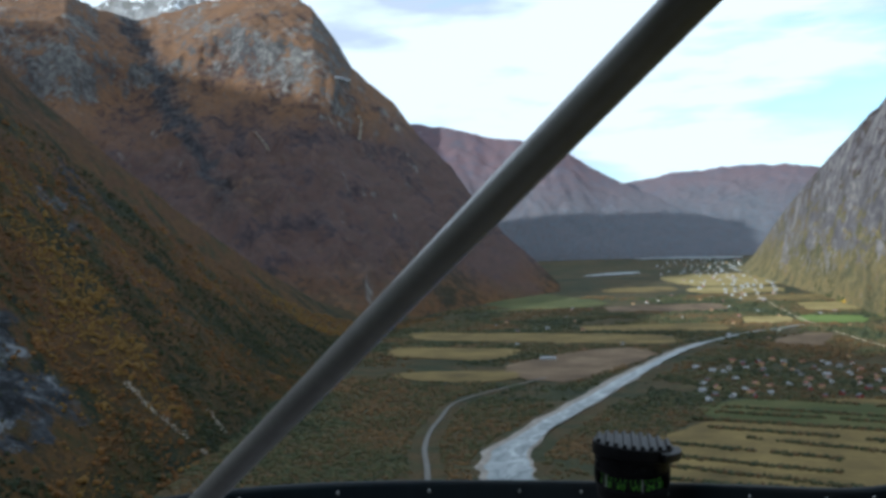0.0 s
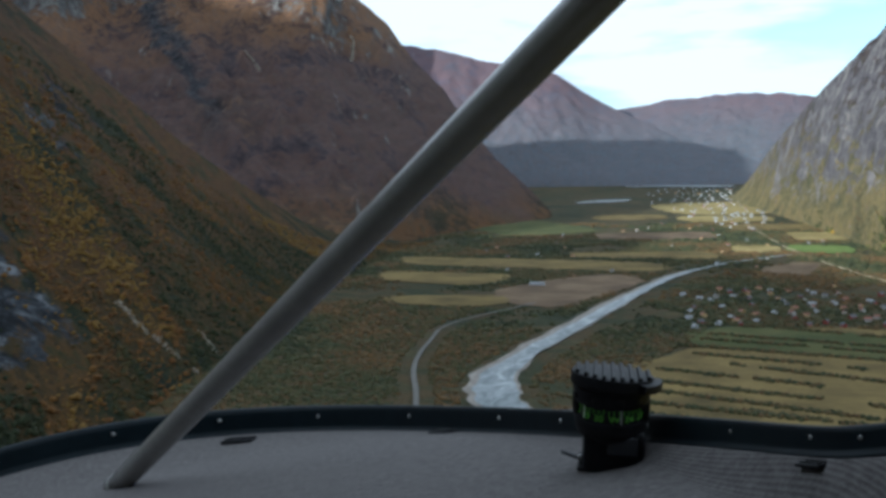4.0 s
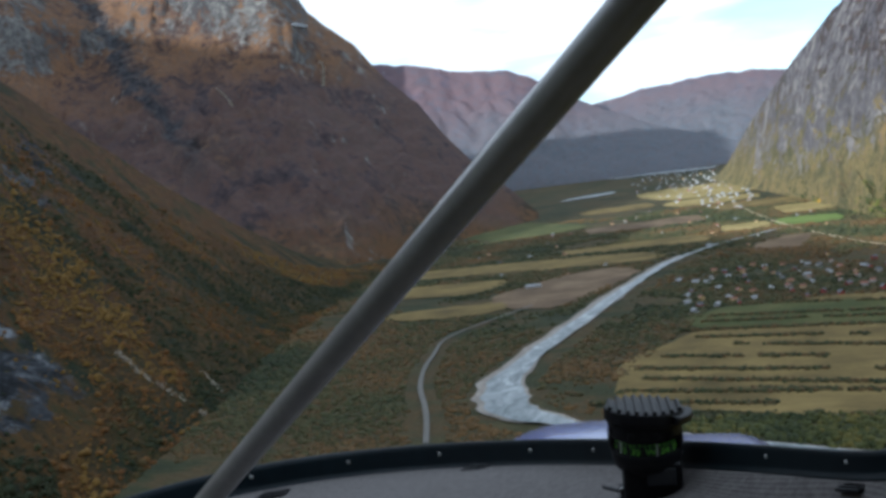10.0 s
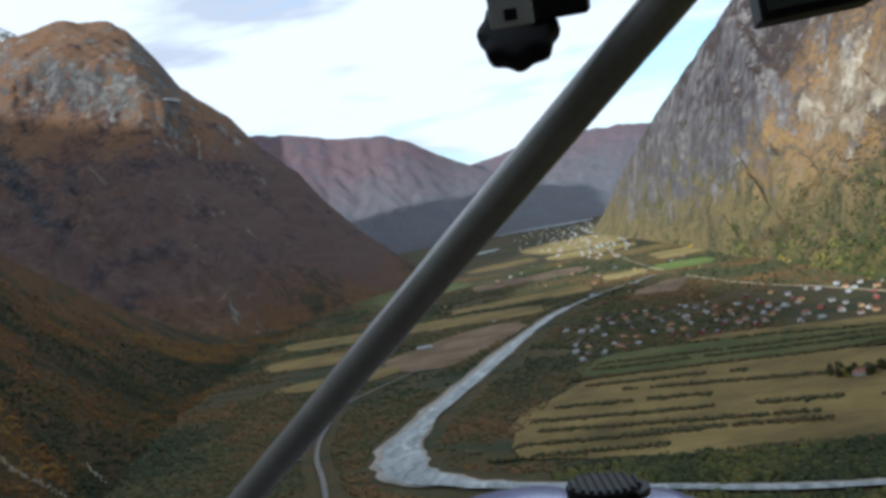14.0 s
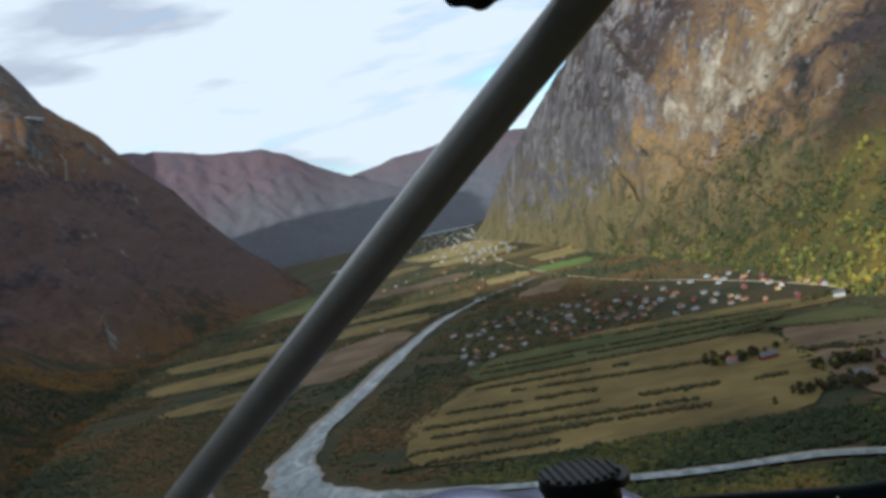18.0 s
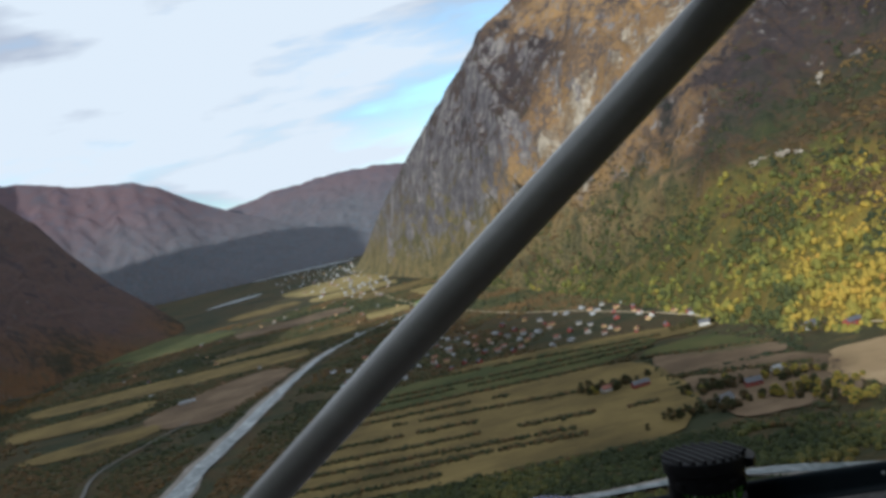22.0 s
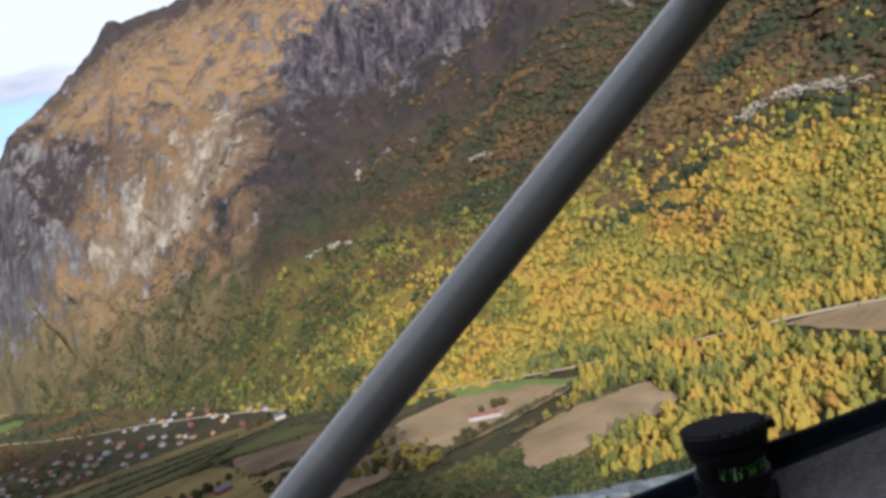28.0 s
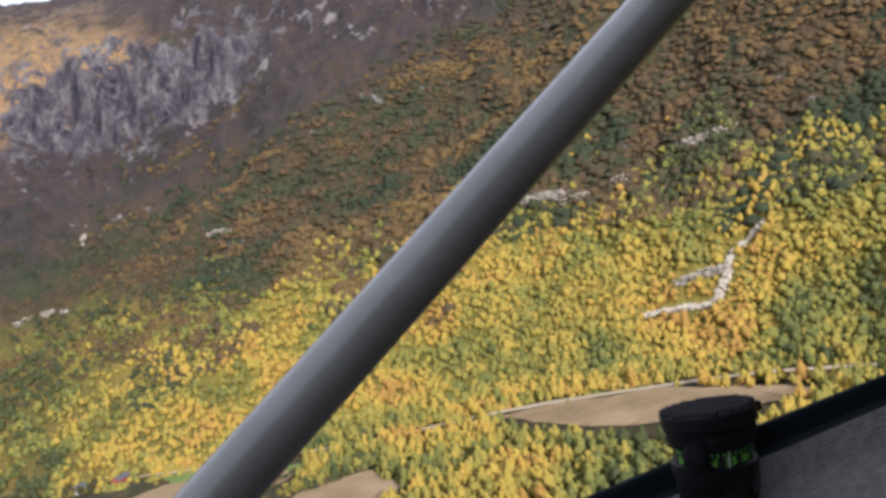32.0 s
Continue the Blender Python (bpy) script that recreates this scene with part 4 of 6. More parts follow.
# tint falls towards low bearings to match the shade painted at the foot
tone = np.clip(0.50 + 1.5 * (fbm(P[:, 0] / 38, P[:, 1] / 38, 4, 75) - 0.5) + 0.9 * (fbm(P[:, 0] / 130, P[:, 1] / 130, 3, 78) - 0.5) + rng.normal(0, 0.13, n) - 0.16 * np.clip(1 + (rise - limit) / 3.0, 0, 1) - 0.48 * np.clip((33 - azk) / 13, 0, 1) + 0.05, 0, 1)
size_ = np.clip(np.exp(rng.normal(-0.06, 0.32, n)), 0.4, 1.9)
woods("birch_wood", P, 4.2 * size_ ** 0.8 * rng.uniform(0.7, 1.3, n), 5.1 * size_, tone, RICH, LEAF_RIGHT, "yellow and green birch wood on a sunlit slope")

P, a_, q_, rng = on_slope("cliff_mountain", 64000, (6, 84), (0.03, 0.80), 15, 0.9)
mask = fbm(P[:, 0] / 80, (P[:, 1] + P[:, 2]) / 80, 4, 72) - 0.5
rise = np.degrees(np.arctan2(P[:, 2] - EYE, np.hypot(P[:, 0], P[:, 1])))
low = np.interp(a_, [2, 10, 16, 24, 32, 41, 52, 60, 100], [-6.0, -5.5, -5.5, -4.5, -4.5, -2.5, -1.6, -2.0, -1.5])
top = np.interp(a_, [2, 10, 16, 24, 32, 41, 52, 60, 100], [-3.0, -2.0, -0.5, 4.0, 6.5, 9.5, 12.0, 13.5, 14.0])
fade = np.clip((top + 14 * mask - rise) / (top - low), 0, 1)
keep = (rise > low - 1.5 + 10 * mask) & (rng.uniform(0, 1, len(P)) < 1.0 * fade)
P, a_ = P[keep], a_[keep]
n = len(P)
tone = np.clip(0.52 + 2.6 * (fbm(P[:, 0] / 60, (P[:, 1] + P[:, 2]) / 60, 4, 76) - 0.5) + rng.normal(0, 0.13, n), 0, 1)
wide = np.clip(5.6 * np.exp(rng.normal(0, 0.3, n)), 2.5, 11) * np.interp(a_, [8, 26, 38], [0.55, 0.62, 1.0])
woods("upper_birch_scrub", P, wide * rng.uniform(0.35, 0.75, n), wide * 1.15, tone, PLAIN, LEAF_UPPER, "rust and olive birch scrub high on the slope", 6)

# trees on the valley floor
rng = np.random.RandomState(9)
x, y = rng.uniform(140, 560, 19000), rng.uniform(110, 640, 19000)
az_ = np.degrees(np.arctan2(x, y))
foot_r = np.interp(az_, [q[0] for q in RIGHT_FOOT], [q[1] for q in RIGHT_FOOT])
ok = clear(x, y, 1) & clear(x * 1.018, y * 1.018) & (np.hypot(x, y) < foot_r + 25) & (np.hypot(x, y) > 200) & (az_ > 38) & ((az_ < 46) | clear(x * 1.07, y * 1.07))
x, y = x[ok], y[ok]
n = len(x)
tone = np.clip(0.42 + 1.8 * (fbm(x / 45, y / 45, 4, 77) - 0.5) + rng.uniform(-0.25, 0.25, n), 0, 1)
size_ = np.clip(np.exp(rng.normal(0, 0.35, n)), 0.4, 1.9)
woods("riverside_wood", np.stack([x, y, floor_z(x, y)], 1), 5.6 * size_ * rng.uniform(0.8, 1.3, n), 4.6 * size_, tone, PLUME, LEAF_RIGHT, "yellow and green trees between fields and river", 3)

rng = np.random.RandomState(10)
r = 330 + 1570 * rng.uniform(0, 1, 95000) ** 1.25
az_ = rng.uniform(-36, 27, 95000)
x, y = r * np.sin(np.radians(az_)), r * np.cos(np.radians(az_))
dens = fbm(x / 120, y / 120, 4, 83)
village = np.hypot((x - 90) / 190, (y - 830) / 130) < 1
ok = clear(x, y, 3) & (dens + rng.normal(0, 0.05, len(x)) > np.where(village, 0.535, 0.405)) & (az_ < np.interp(r, [330, 700, 1900], [27, 24, 6]))
x, y, r = x[ok], y[ok], r[ok]
n = len(x)
tone = np.clip(0.45 + 1.9 * (fbm(x / 90, y / 90, 4, 85) - 0.5) + rng.uniform(-0.28, 0.28, n), 0, 1)
woods("valley_wood", np.stack([x, y, floor_z(x, y)], 1), rng.uniform(0.9, 3.2, n) * np.interp(r, [330, 900], [0.5, 1.0]), np.clip(4.4 * np.exp(rng.normal(0, 0.45, n)), 1.6, 11) * np.interp(r, [330, 900, 1900], [0.5, 1.0, 2.0]), tone, PLAIN, LEAF_VALLEY, "dark mixed woods and scrub over the valley floor", 4)

rng = np.random.RandomState(14)
r = np.sqrt(rng.uniform(235 ** 2, 425 ** 2, 15000))
az_ = rng.uniform(-6, 46, 15000)
x, y = r * np.sin(np.radians(az_)), r * np.cos(np.radians(az_))
gap = np.min(np.hypot(x[:, None] - RIVER_LINE[None, :, 0], y[:, None] - RIVER_LINE[None, :, 1]), axis=1)
ok = (gap > 8) & (fbm(x / 35, y / 35, 3, 87) > 0.40)
for q in FIELDS:
    ok &= ~inside(q, x, y)
x, y = x[ok], y[ok]
n = len(x)
tone = np.clip(0.30 + 1.6 * (fbm(x / 40, y / 40, 4, 88) - 0.5) + rng.uniform(-0.2, 0.25, n), 0, 1)
woods("river_wood", np.stack([x, y, floor_z(x, y)], 1), rng.uniform(1.0, 3.2, n), np.clip(2.8 * np.exp(rng.normal(0, 0.4, n)), 1.2, 6), tone, PLAIN, LEAF_RIVER, "green and yellow trees along the near river", 8)

P, a_, q_, rng = on_slope("left_valley_side", 56000, (-53, -19), (0.0, 0.80), 12, 1.4)
rise = np.degrees(np.arctan2(P[:, 2] - EYE, np.hypot(P[:, 0], P[:, 1])))
warp = 5 * (fbm(P[:, 0] / 40, P[:, 1] / 40, 4, 95) - 0.5)
slabs = (np.hypot((a_ + 46 + warp) / 4.0, (rise + 6.5 - warp) / 4.4) < 0.9) | (np.hypot((a_ + 43.2 + warp) / 3.4, (rise + 9.6 - warp) / 3.2) < 0.9)
thick = np.clip(0.62 + 1.5 * (fbm(P[:, 0] / 50, P[:, 1] / 50, 4, 91) - 0.5), 0.25, 1)
keep = (rng.uniform(0, 1, len(P)) < np.where(slabs, 0.06, thick))
P, a_, q_ = P[keep], a_[keep], q_[keep]
n = len(P)
tone = np.clip(0.46 - 0.22 * np.clip((-rise[keep] - 7) / 6, 0, 1) + 3.4 * (fbm(a_ * 0.42 + q_ * 7, q_ * 2.6, 4, 93) - 0.5) + 1.2 * (fbm(P[:, 0] / 22, P[:, 1] / 22, 3, 94) - 0.5) + rng.normal(0, 0.12, n), 0, 1)
wide = np.clip(1.7 * np.exp(rng.normal(0, 0.5, n)), 0.7, 5.5)
woods("hillside_scrub", P, wide * rng.uniform(0.30, 0.75, n), wide, tone, PLAIN, LEAF_LEFT, "rust and green birch scrub on the shaded hillside", 5)


def hedge(a, b, seed):
    """A ragged row of bushes between two points."""
    rng = np.random.RandomState(seed)
    L = math.hypot(b[0] - a[0], b[1] - a[1])
    n = int(L / 0.34)
    t = np.sort(rng.uniform(0, 1, n))
    t = t[vnoise(t * L / 9.0, t * 0 + seed, 3) > 0.16]
    n = len(t)
    x = a[0] + (b[0] - a[0]) * t + rng.normal(0, 1.5, n)
    y = a[1] + (b[1] - a[1]) * t + rng.normal(0, 1.5, n)
    woods("hedge", np.stack([x, y, floor_z(x, y) + 0.7], 1), rng.uniform(0.8, 2.4, n), rng.uniform(1.6, 3.8, n), np.clip(rng.uniform(0, 0.9, n), 0, 1), PLAIN, LEAF_VALLEY,
          "ragged dark hedge between stubble strips", seed)


HEDGES = [((-77, 459), (10, 444)), ((-56, 506), (86, 466)), ((-49, 559), (42, 537)), ((-6, 583), (130, 538)), ((-44, 640), (162, 604)), ((40, 420), (128, 406)), ((-66, 480), (30, 462)), ((60, 500), (140, 478)),
          ((-30, 612), (70, 590)), ((-30, 684), (186, 648)), ((10, 724), (200, 662)), ((165, 600), (236, 552)), ((214, 398), (322, 404)), ((-240, 1010), (-92, 1050)), ((-420, 1080), (-95, 1058)), ((226, 478), (160, 524)),
          ((150, 405), (212, 318)), ((246, 378), (322, 356)),
          ((-62, 530), (40, 506)), ((0, 472), (90, 450)), ((-28, 664), (190, 628))]
for k, (a, b) in enumerate(HEDGES):
    hedge(a, b, 100 + k)


# ---- bare rock on the slopes ----
MAT_CHALK = speckled("pale_gravel", (0.36, 0.31, 0.24), (0.54, 0.48, 0.39), 0.35, 0.95, 0, 0.6, 0.6)
MAT_PALE = speckled("pale_stone", (0.25, 0.215, 0.17), (0.46, 0.415, 0.35), 0.35, 0.95, 0, 0.8, 1.0)


def rock_patch(name, side, path, width, mat, label, seed, lift=1.5, big=1.0, bare=0.42):
    """A ragged strip of boulders and broken slabs along a path of bearings and elevations."""
    rng = np.random.RandomState(seed)
    pts = spline([slope_point(side, *q) for q in path], 10)
    V, F, base = [], [], 0
    bv, bf = BALL1
    L = np.linalg.norm(np.diff(pts, axis=0), axis=1).sum()
    n = int(L * width / 1.1 / max(big, 0.8))
    for k in range(n):
        i = rng.randint(len(pts))
        swell = float(vnoise(np.array([i * 0.47]), np.array([seed + 0.5]), 4)[0])
        if swell < bare:
            continue
        c = pts[i] + rng.uniform(-1, 1, 3) * np.array([width, width, width * 0.6]) * (0.25 + 1.1 * swell) * 0.5
        size = np.array([rng.uniform(0.5, 1.9), rng.uniform(0.5, 1.9), rng.uniform(0.3, 0.9) / big]) * big
        a = rng.uniform(0, 6.28)
        v = bv * (1 + rng.uniform(-0.25, 0.25, (len(bv), 1))) * size
        v = np.stack([v[:, 0] * math.cos(a) - v[:, 1] * math.sin(a), v[:, 0] * math.sin(a) + v[:, 1] * math.cos(a), v[:, 2]], 1) + c + np.array([0, 0, lift])
        V.append(v)
        F.append(bf + base)
        base += len(v)
    me = bulk_mesh(name, np.concatenate(V), np.concatenate(F), mat)
    me.polygons.foreach_set("use_smooth", np.zeros(len(me.polygons), bool))
    return tagged(new(name, me), label, "rocks", kind="stuff")


rock_patch("rock_scar", "cliff_mountain", SCAR_PATHS[0], 7, MAT_CHALK, "pale gravel scar winding through the birch wood", 1, 0.7, 0.85, bare=0.0)
rock_patch("rock_scar", "cliff_mountain", SCAR_PATHS[1], 9, MAT_PALE, "small side branch of the pale gravel scar", 12, 0.6, 0.85)
rock_patch("rock_band", "cliff_mountain", SCAR_PATHS[2], 15, MAT_PALE, "pale rock band across the wooded slope", 2, 0.5, 0.85, bare=0.46)
rock_patch("rock_band", "cliff_mountain", [(65.5, 0.3), (67.5, 0.6), (69.3, 1.0)], 10, MAT_PALE, "short pale rock ledge above the wood", 3, 1.0)
rock_patch("rock_ledge", "cliff_mountain", [(28.7, 2.3), (29.2, 3.1), (29.7, 4.0)], 5, MAT_PALE, "grey stone ledge on the heath slope", 4, -0.3)
rock_patch("rock_ledge", "cliff_mountain", [(24.5, -1.4), (25.8, -1.3), (27.1, -1.2)], 9, MAT_PALE, "grey stone ledge above the yellow wood", 5, 0.5)
rock_patch("rock_ledge", "cliff_mountain", [(36, 1.0), (36.5, 1.2), (37.2, 1.3)], 8, MAT_PALE, "small grey outcrop among rust scrub", 6, 1.5)
MAT_SNOW = speckled("old_snow", (0.60, 0.62, 0.66), (0.74, 0.76, 0.79), 0.2, 0.7)
rock_patch("snow_patch", "mid_mountain", [(-25.3, 10.3), (-24.9, 10.2), (-24.5, 10.1)], 11, MAT_SNOW, "small patch of old snow on the mountain shoulder", 21, 2.5, 2.2, bare=0.0)
rock_patch("rock_streak", "mid_mountain", [(-23.9, 7.8), (-23.85, 7.2), (-23.9, 6.5)], 6, MAT_PALE, "thin pale stony gully on the mountain side", 22, 2.5, 1.6, bare=0.2)
rock_patch("rock_streak", "mid_mountain", [(-30.5, 7.1), (-30.0, 6.5), (-29.5, 5.9)], 5, MAT_PALE, "faint pale stony streak on the heath", 23, 1.5, 1.4, bare=0.3)
rock_patch("scree_streak", "left_valley_side", [(-38.5, -8), (-37, -9.5), (-35.5, -10.8), (-34, -12.4)], 5.0, MAT_PALE, "pale stony streak down the hillside", 9, 0.2, 0.34, 0.45)
rock_patch("scree_streak", "left_valley_side", [(-34, -9.5), (-33, -11), (-32, -12.6)], 3.4, MAT_PALE, "thin pale stony streak in the scrub", 10, 0.2, 0.34, 0.45)


# ---- village, town and farms ----
def part(name, bm, material, parent, label="", smooth=False):
    me = bpy.data.meshes.new(name)
    bm.to_mesh(me)
    bm.free()
    me.materials.append(material)
    if smooth:
        me.polygons.foreach_set("use_smooth", [True] * len(me.polygons))
    ob = new(name, me)
    if parent is not None:
        ob.parent = parent
    if label:
        ob["label"] = label
    return ob


def box_bm(size, at=(0, 0, 0), bm=None, bevel=0.0):
    bm = bm or bmesh.new()
    made = bmesh.ops.create_cube(bm, size=1.0, matrix=Matrix.Translation(at) @ Matrix.Diagonal((*size, 1)))
    if bevel:
        edges = list({e for v in made["verts"] for e in v.link_edges})
        bmesh.ops.bevel(bm, geom=edges, offset=bevel, segments=2, affect="EDGES", profile=0.5)
    return bm


def roof_bm(w, d, h, over=0.4, thick=0.25):
    """A gabled roof of two slabs over a body w wide and d deep, eaves at z = 0."""
    bm = bmesh.new()
    for side in (-1, 1):
        a = [(-w / 2 - over, side * (d / 2 + over), -over * h / (d / 2)), (w / 2 + over, side * (d / 2 + over), -over * h / (d / 2)), (w / 2 + over, 0, h), (-w / 2 - over, 0, h)]
        lo = [bm.verts.new(p) for p in a]
        hi = [bm.verts.new((p[0], p[1], p[2] + thick)) for p in a]
        for f in ((lo[3], lo[2], lo[1], lo[0]), tuple(hi), (lo[0], lo[1], hi[1], hi[0]), (lo[1], lo[2], hi[2], hi[1]), (lo[2], lo[3], hi[3], hi[2]), (lo[3], lo[0], hi[0], hi[3])):
            bm.faces.new(f)
    bmesh.ops.recalc_face_normals(bm, faces=bm.faces)
    return bm


def gable_bm(w, d, h, top):
    """House walls with pointed ends."""
    bm = bmesh.new()
    pts = [(-d / 2, 0), (d / 2, 0), (d / 2, h), (0, h + top), (-d / 2, h)]
    rings = [[bm.verts.new((x, y, z)) for y, z in pts] for x in (-w / 2, w / 2)]
    bm.faces.new(rings[0][::-1])
    bm.faces.new(rings[1])
    for i in range(5):
        j = (i + 1) % 5
        bm.faces.new((rings[0][i], rings[0][j], rings[1][j], rings[1][i]))
    bmesh.ops.recalc_face_normals(bm, faces=bm.faces)
    return bm


def painted(name, c, rough=0.7):
    return speckled(name, c, tuple(min(1, q * 1.18) for q in c), 2.5, rough)


WALLS = {"white": painted("white_boards", (0.36, 0.35, 0.32)), "red": painted("red_boards", (0.22, 0.045, 0.035)), "ochre": painted("ochre_boards", (0.42, 0.30, 0.14)), "grey": painted("grey_boards", (0.34, 0.35, 0.36)), "brown": painted("brown_boards", (0.14, 0.085, 0.05))}
ROOFS = {"dark": painted("slate_roof", (0.075, 0.075, 0.085), 0.5), "red": painted("tile_roof", (0.20, 0.075, 0.05), 0.7), "light": painted("tin_roof", (0.22, 0.225, 0.235), 0.5)}
MAT_PANE = Mat("window_pane", 0.12, 0, 0.5).done((0.03, 0.035, 0.045))
MAT_BRICK = speckled("chimney_brick", (0.22, 0.12, 0.09), (0.3, 0.19, 0.15), 6.0, 0.9)


def house(name, w, d, h, top, wall, roof, label, category="house", group="", windows=3, chimney=True, door=True):
    root = new(name)
    tagged(root, label, category, group)
    walls = part("wall", gable_bm(w, d, h, top), WALLS[wall], root)
    r = part("roof", roof_bm(w, d, top), ROOFS[roof], root)
    r.location = (0, 0, h)
    for side in (-1, 1):
        for k in range(windows):
            x = (k - (windows - 1) / 2) * w / (windows + 0.4)
            win = part("window", box_bm((0.95, 0.12, 1.1)), WALLS["white"], root, "white-framed window")
            win.location = (x, side * d / 2, h * 0.55)
            part("pane", box_bm((0.72, 0.14, 0.86)), MAT_PANE, win)
    if door:
        dr = part("door", box_bm((1.0, 0.12, 2.0)), WALLS["brown"], root)
        dr.location = (w * 0.36, -d / 2, 1.0)
    if chimney:
        c = part("chimney", box_bm((0.6, 0.6, 1.3)), MAT_BRICK, root)
        c.location = (w * 0.16, 0, h + top + 0.2)
    return root


HOUSES = [
    house("house", 9.5, 7, 4.6, 2.6, "white", "dark", "white boarded house with a dark roof in the village", "house", "village houses"),
    house("house", 10, 7, 4.2, 2.5, "white", "red", "white boarded house with a red tile roof in the village", "house", "village houses"),
    house("house", 8.5, 6.5, 4.4, 2.6, "red", "dark", "red boarded house with a dark roof in the village", "house", "village houses"),
    house("house", 10.5, 7.5, 4.0, 2.2, "ochre", "red", "ochre house with a red roof in the village", "house", "village houses"),
    house("house", 11, 7.5, 3.6, 2.2, "grey", "light", "grey house with a pale tin roof in the village", "house", "village houses"),
]


def stand(x, y, turn, dz=0.3, size=1.0):
    return pose(x, y, ground_z(x, y) + dz, 0, 0, turn) @ Matrix.Scale(size, 4)


def settle():
    rng = random.Random(21)
    spots = []
    # the near village lies in a band between fields and slope
    tries = 0
    while len(spots) < 125 and tries < 9000:
        tries += 1
        t = rng.random()
        x, y = -30 + 290 * t + rng.uniform(-40, 40), 800 - 50 * t + rng.uniform(-90, 150)
        if all(math.hypot(x - a, y - b) > 13 for a, b in spots) and bool(clear(np.array([x]), np.array([y]), 2)[0]):
            spots.append((x, y))
    tries = 0
    while len(spots) < 160 and tries < 4000:  # scattered farms over the river and beyond
        tries += 1
        r, a = rng.uniform(900, 1900), math.radians(rng.uniform(-17, 6))
        x, y = r * math.sin(a), r * math.cos(a)
        if all(math.hypot(x - p, y - q) > 30 for p, q in spots) and bool(clear(np.array([x]), np.array([y]), 2)[0]):
            spots.append((x, y))
    tries = 0
    while len(spots) < 298 and tries < 9000:  # the town in the sun
        tries += 1
        r = rng.uniform(1750, 3300)
        a = math.radians(rng.gauss(0.6 - (r - 1800) / 1500 * 3.6, 1.6))
        x, y = r * math.sin(a), r * math.cos(a)
        if a < math.radians(1.2) and all(math.hypot(x - p, y - q) > 24 for p, q in spots):
            spots.append((x, y))
    for k, (x, y) in enumerate(spots):
        kind = HOUSES[rng.choices(range(5), (0.7, 1.2, 3, 2.5, 2.5))[0]] if k < 160 else HOUSES[rng.choices(range(5), (6, 2, 0.3, 1, 5))[0]]
        m = stand(x, y, rng.choice((10, 20, 100, 110, 60)) + rng.uniform(-15, 15)) @ Matrix.Scale(rng.uniform(0.40, 0.56) if k < 160 else rng.uniform(0.50, 0.78), 4)
        if k < 5:
            HOUSES[k].matrix_basis = m
        else:
            made = copy_thing(kind, Matrix.Identity(4))
            made.matrix_basis = m


settle()
house("farmhouse", 14, 8, 5.5, 3, "white", "red", "white farmhouse with a red roof beside stubble fields", "farmhouse").matrix_basis = stand(122, 528, 15, size=0.52)
house("red_barn", 20, 9, 5, 3.5, "red", "dark", "large red barn with a dark roof by the farmhouse", "barn", windows=2, chimney=False).matrix_basis = stand(140, 520, 8, size=0.52)
house("grey_barn", 16, 9, 4, 2.8, "grey", "dark", "grey barn with a dark roof among trees", "barn", windows=2, chimney=False).matrix_basis = stand(160, 446, 20, size=0.66)
house("red_farmhouse", 13, 8, 4.5, 3, "red", "dark", "dark red farmhouse among trees", "farmhouse").matrix_basis = stand(184, 462, -10, size=0.66)
house("white_shed", 9, 7, 3.5, 2, "white", "light", "small white shed behind the red farmhouse", "shed", windows=1, chimney=False).matrix_basis = stand(205, 478, 12, size=0.66)
house("long_barn", 30, 8, 3.2, 2.0, "white", "red", "long low white barn with a pale red roof", "barn", windows=5, chimney=False).matrix_basis = stand(262, 420, -58, 0.9, size=0.66)
house("field_barn", 24, 8, 3.0, 2.0, "grey", "light", "long pale barn on a ploughed field across the river", "barn", windows=4, chimney=False).matrix_basis = stand(-205, 925, 5, size=0.66)
house("edge_farm", 14, 9, 5, 3, "white", "dark", "white farm at the foot of the wooded slope", "farmhouse").matrix_basis = stand(268, 560, 25, size=0.66)
house("edge_farm_barn", 18, 9, 5, 3, "red", "dark", "red barn at the foot of the wooded slope", "barn", windows=2, chimney=False).matrix_basis = stand(286, 540, 20, size=0.66)
house("slope_house", 12, 8, 5, 3, "white", "dark", "white house below the shaded wood", "house").matrix_basis = stand(236, 660, -20, size=0.66)


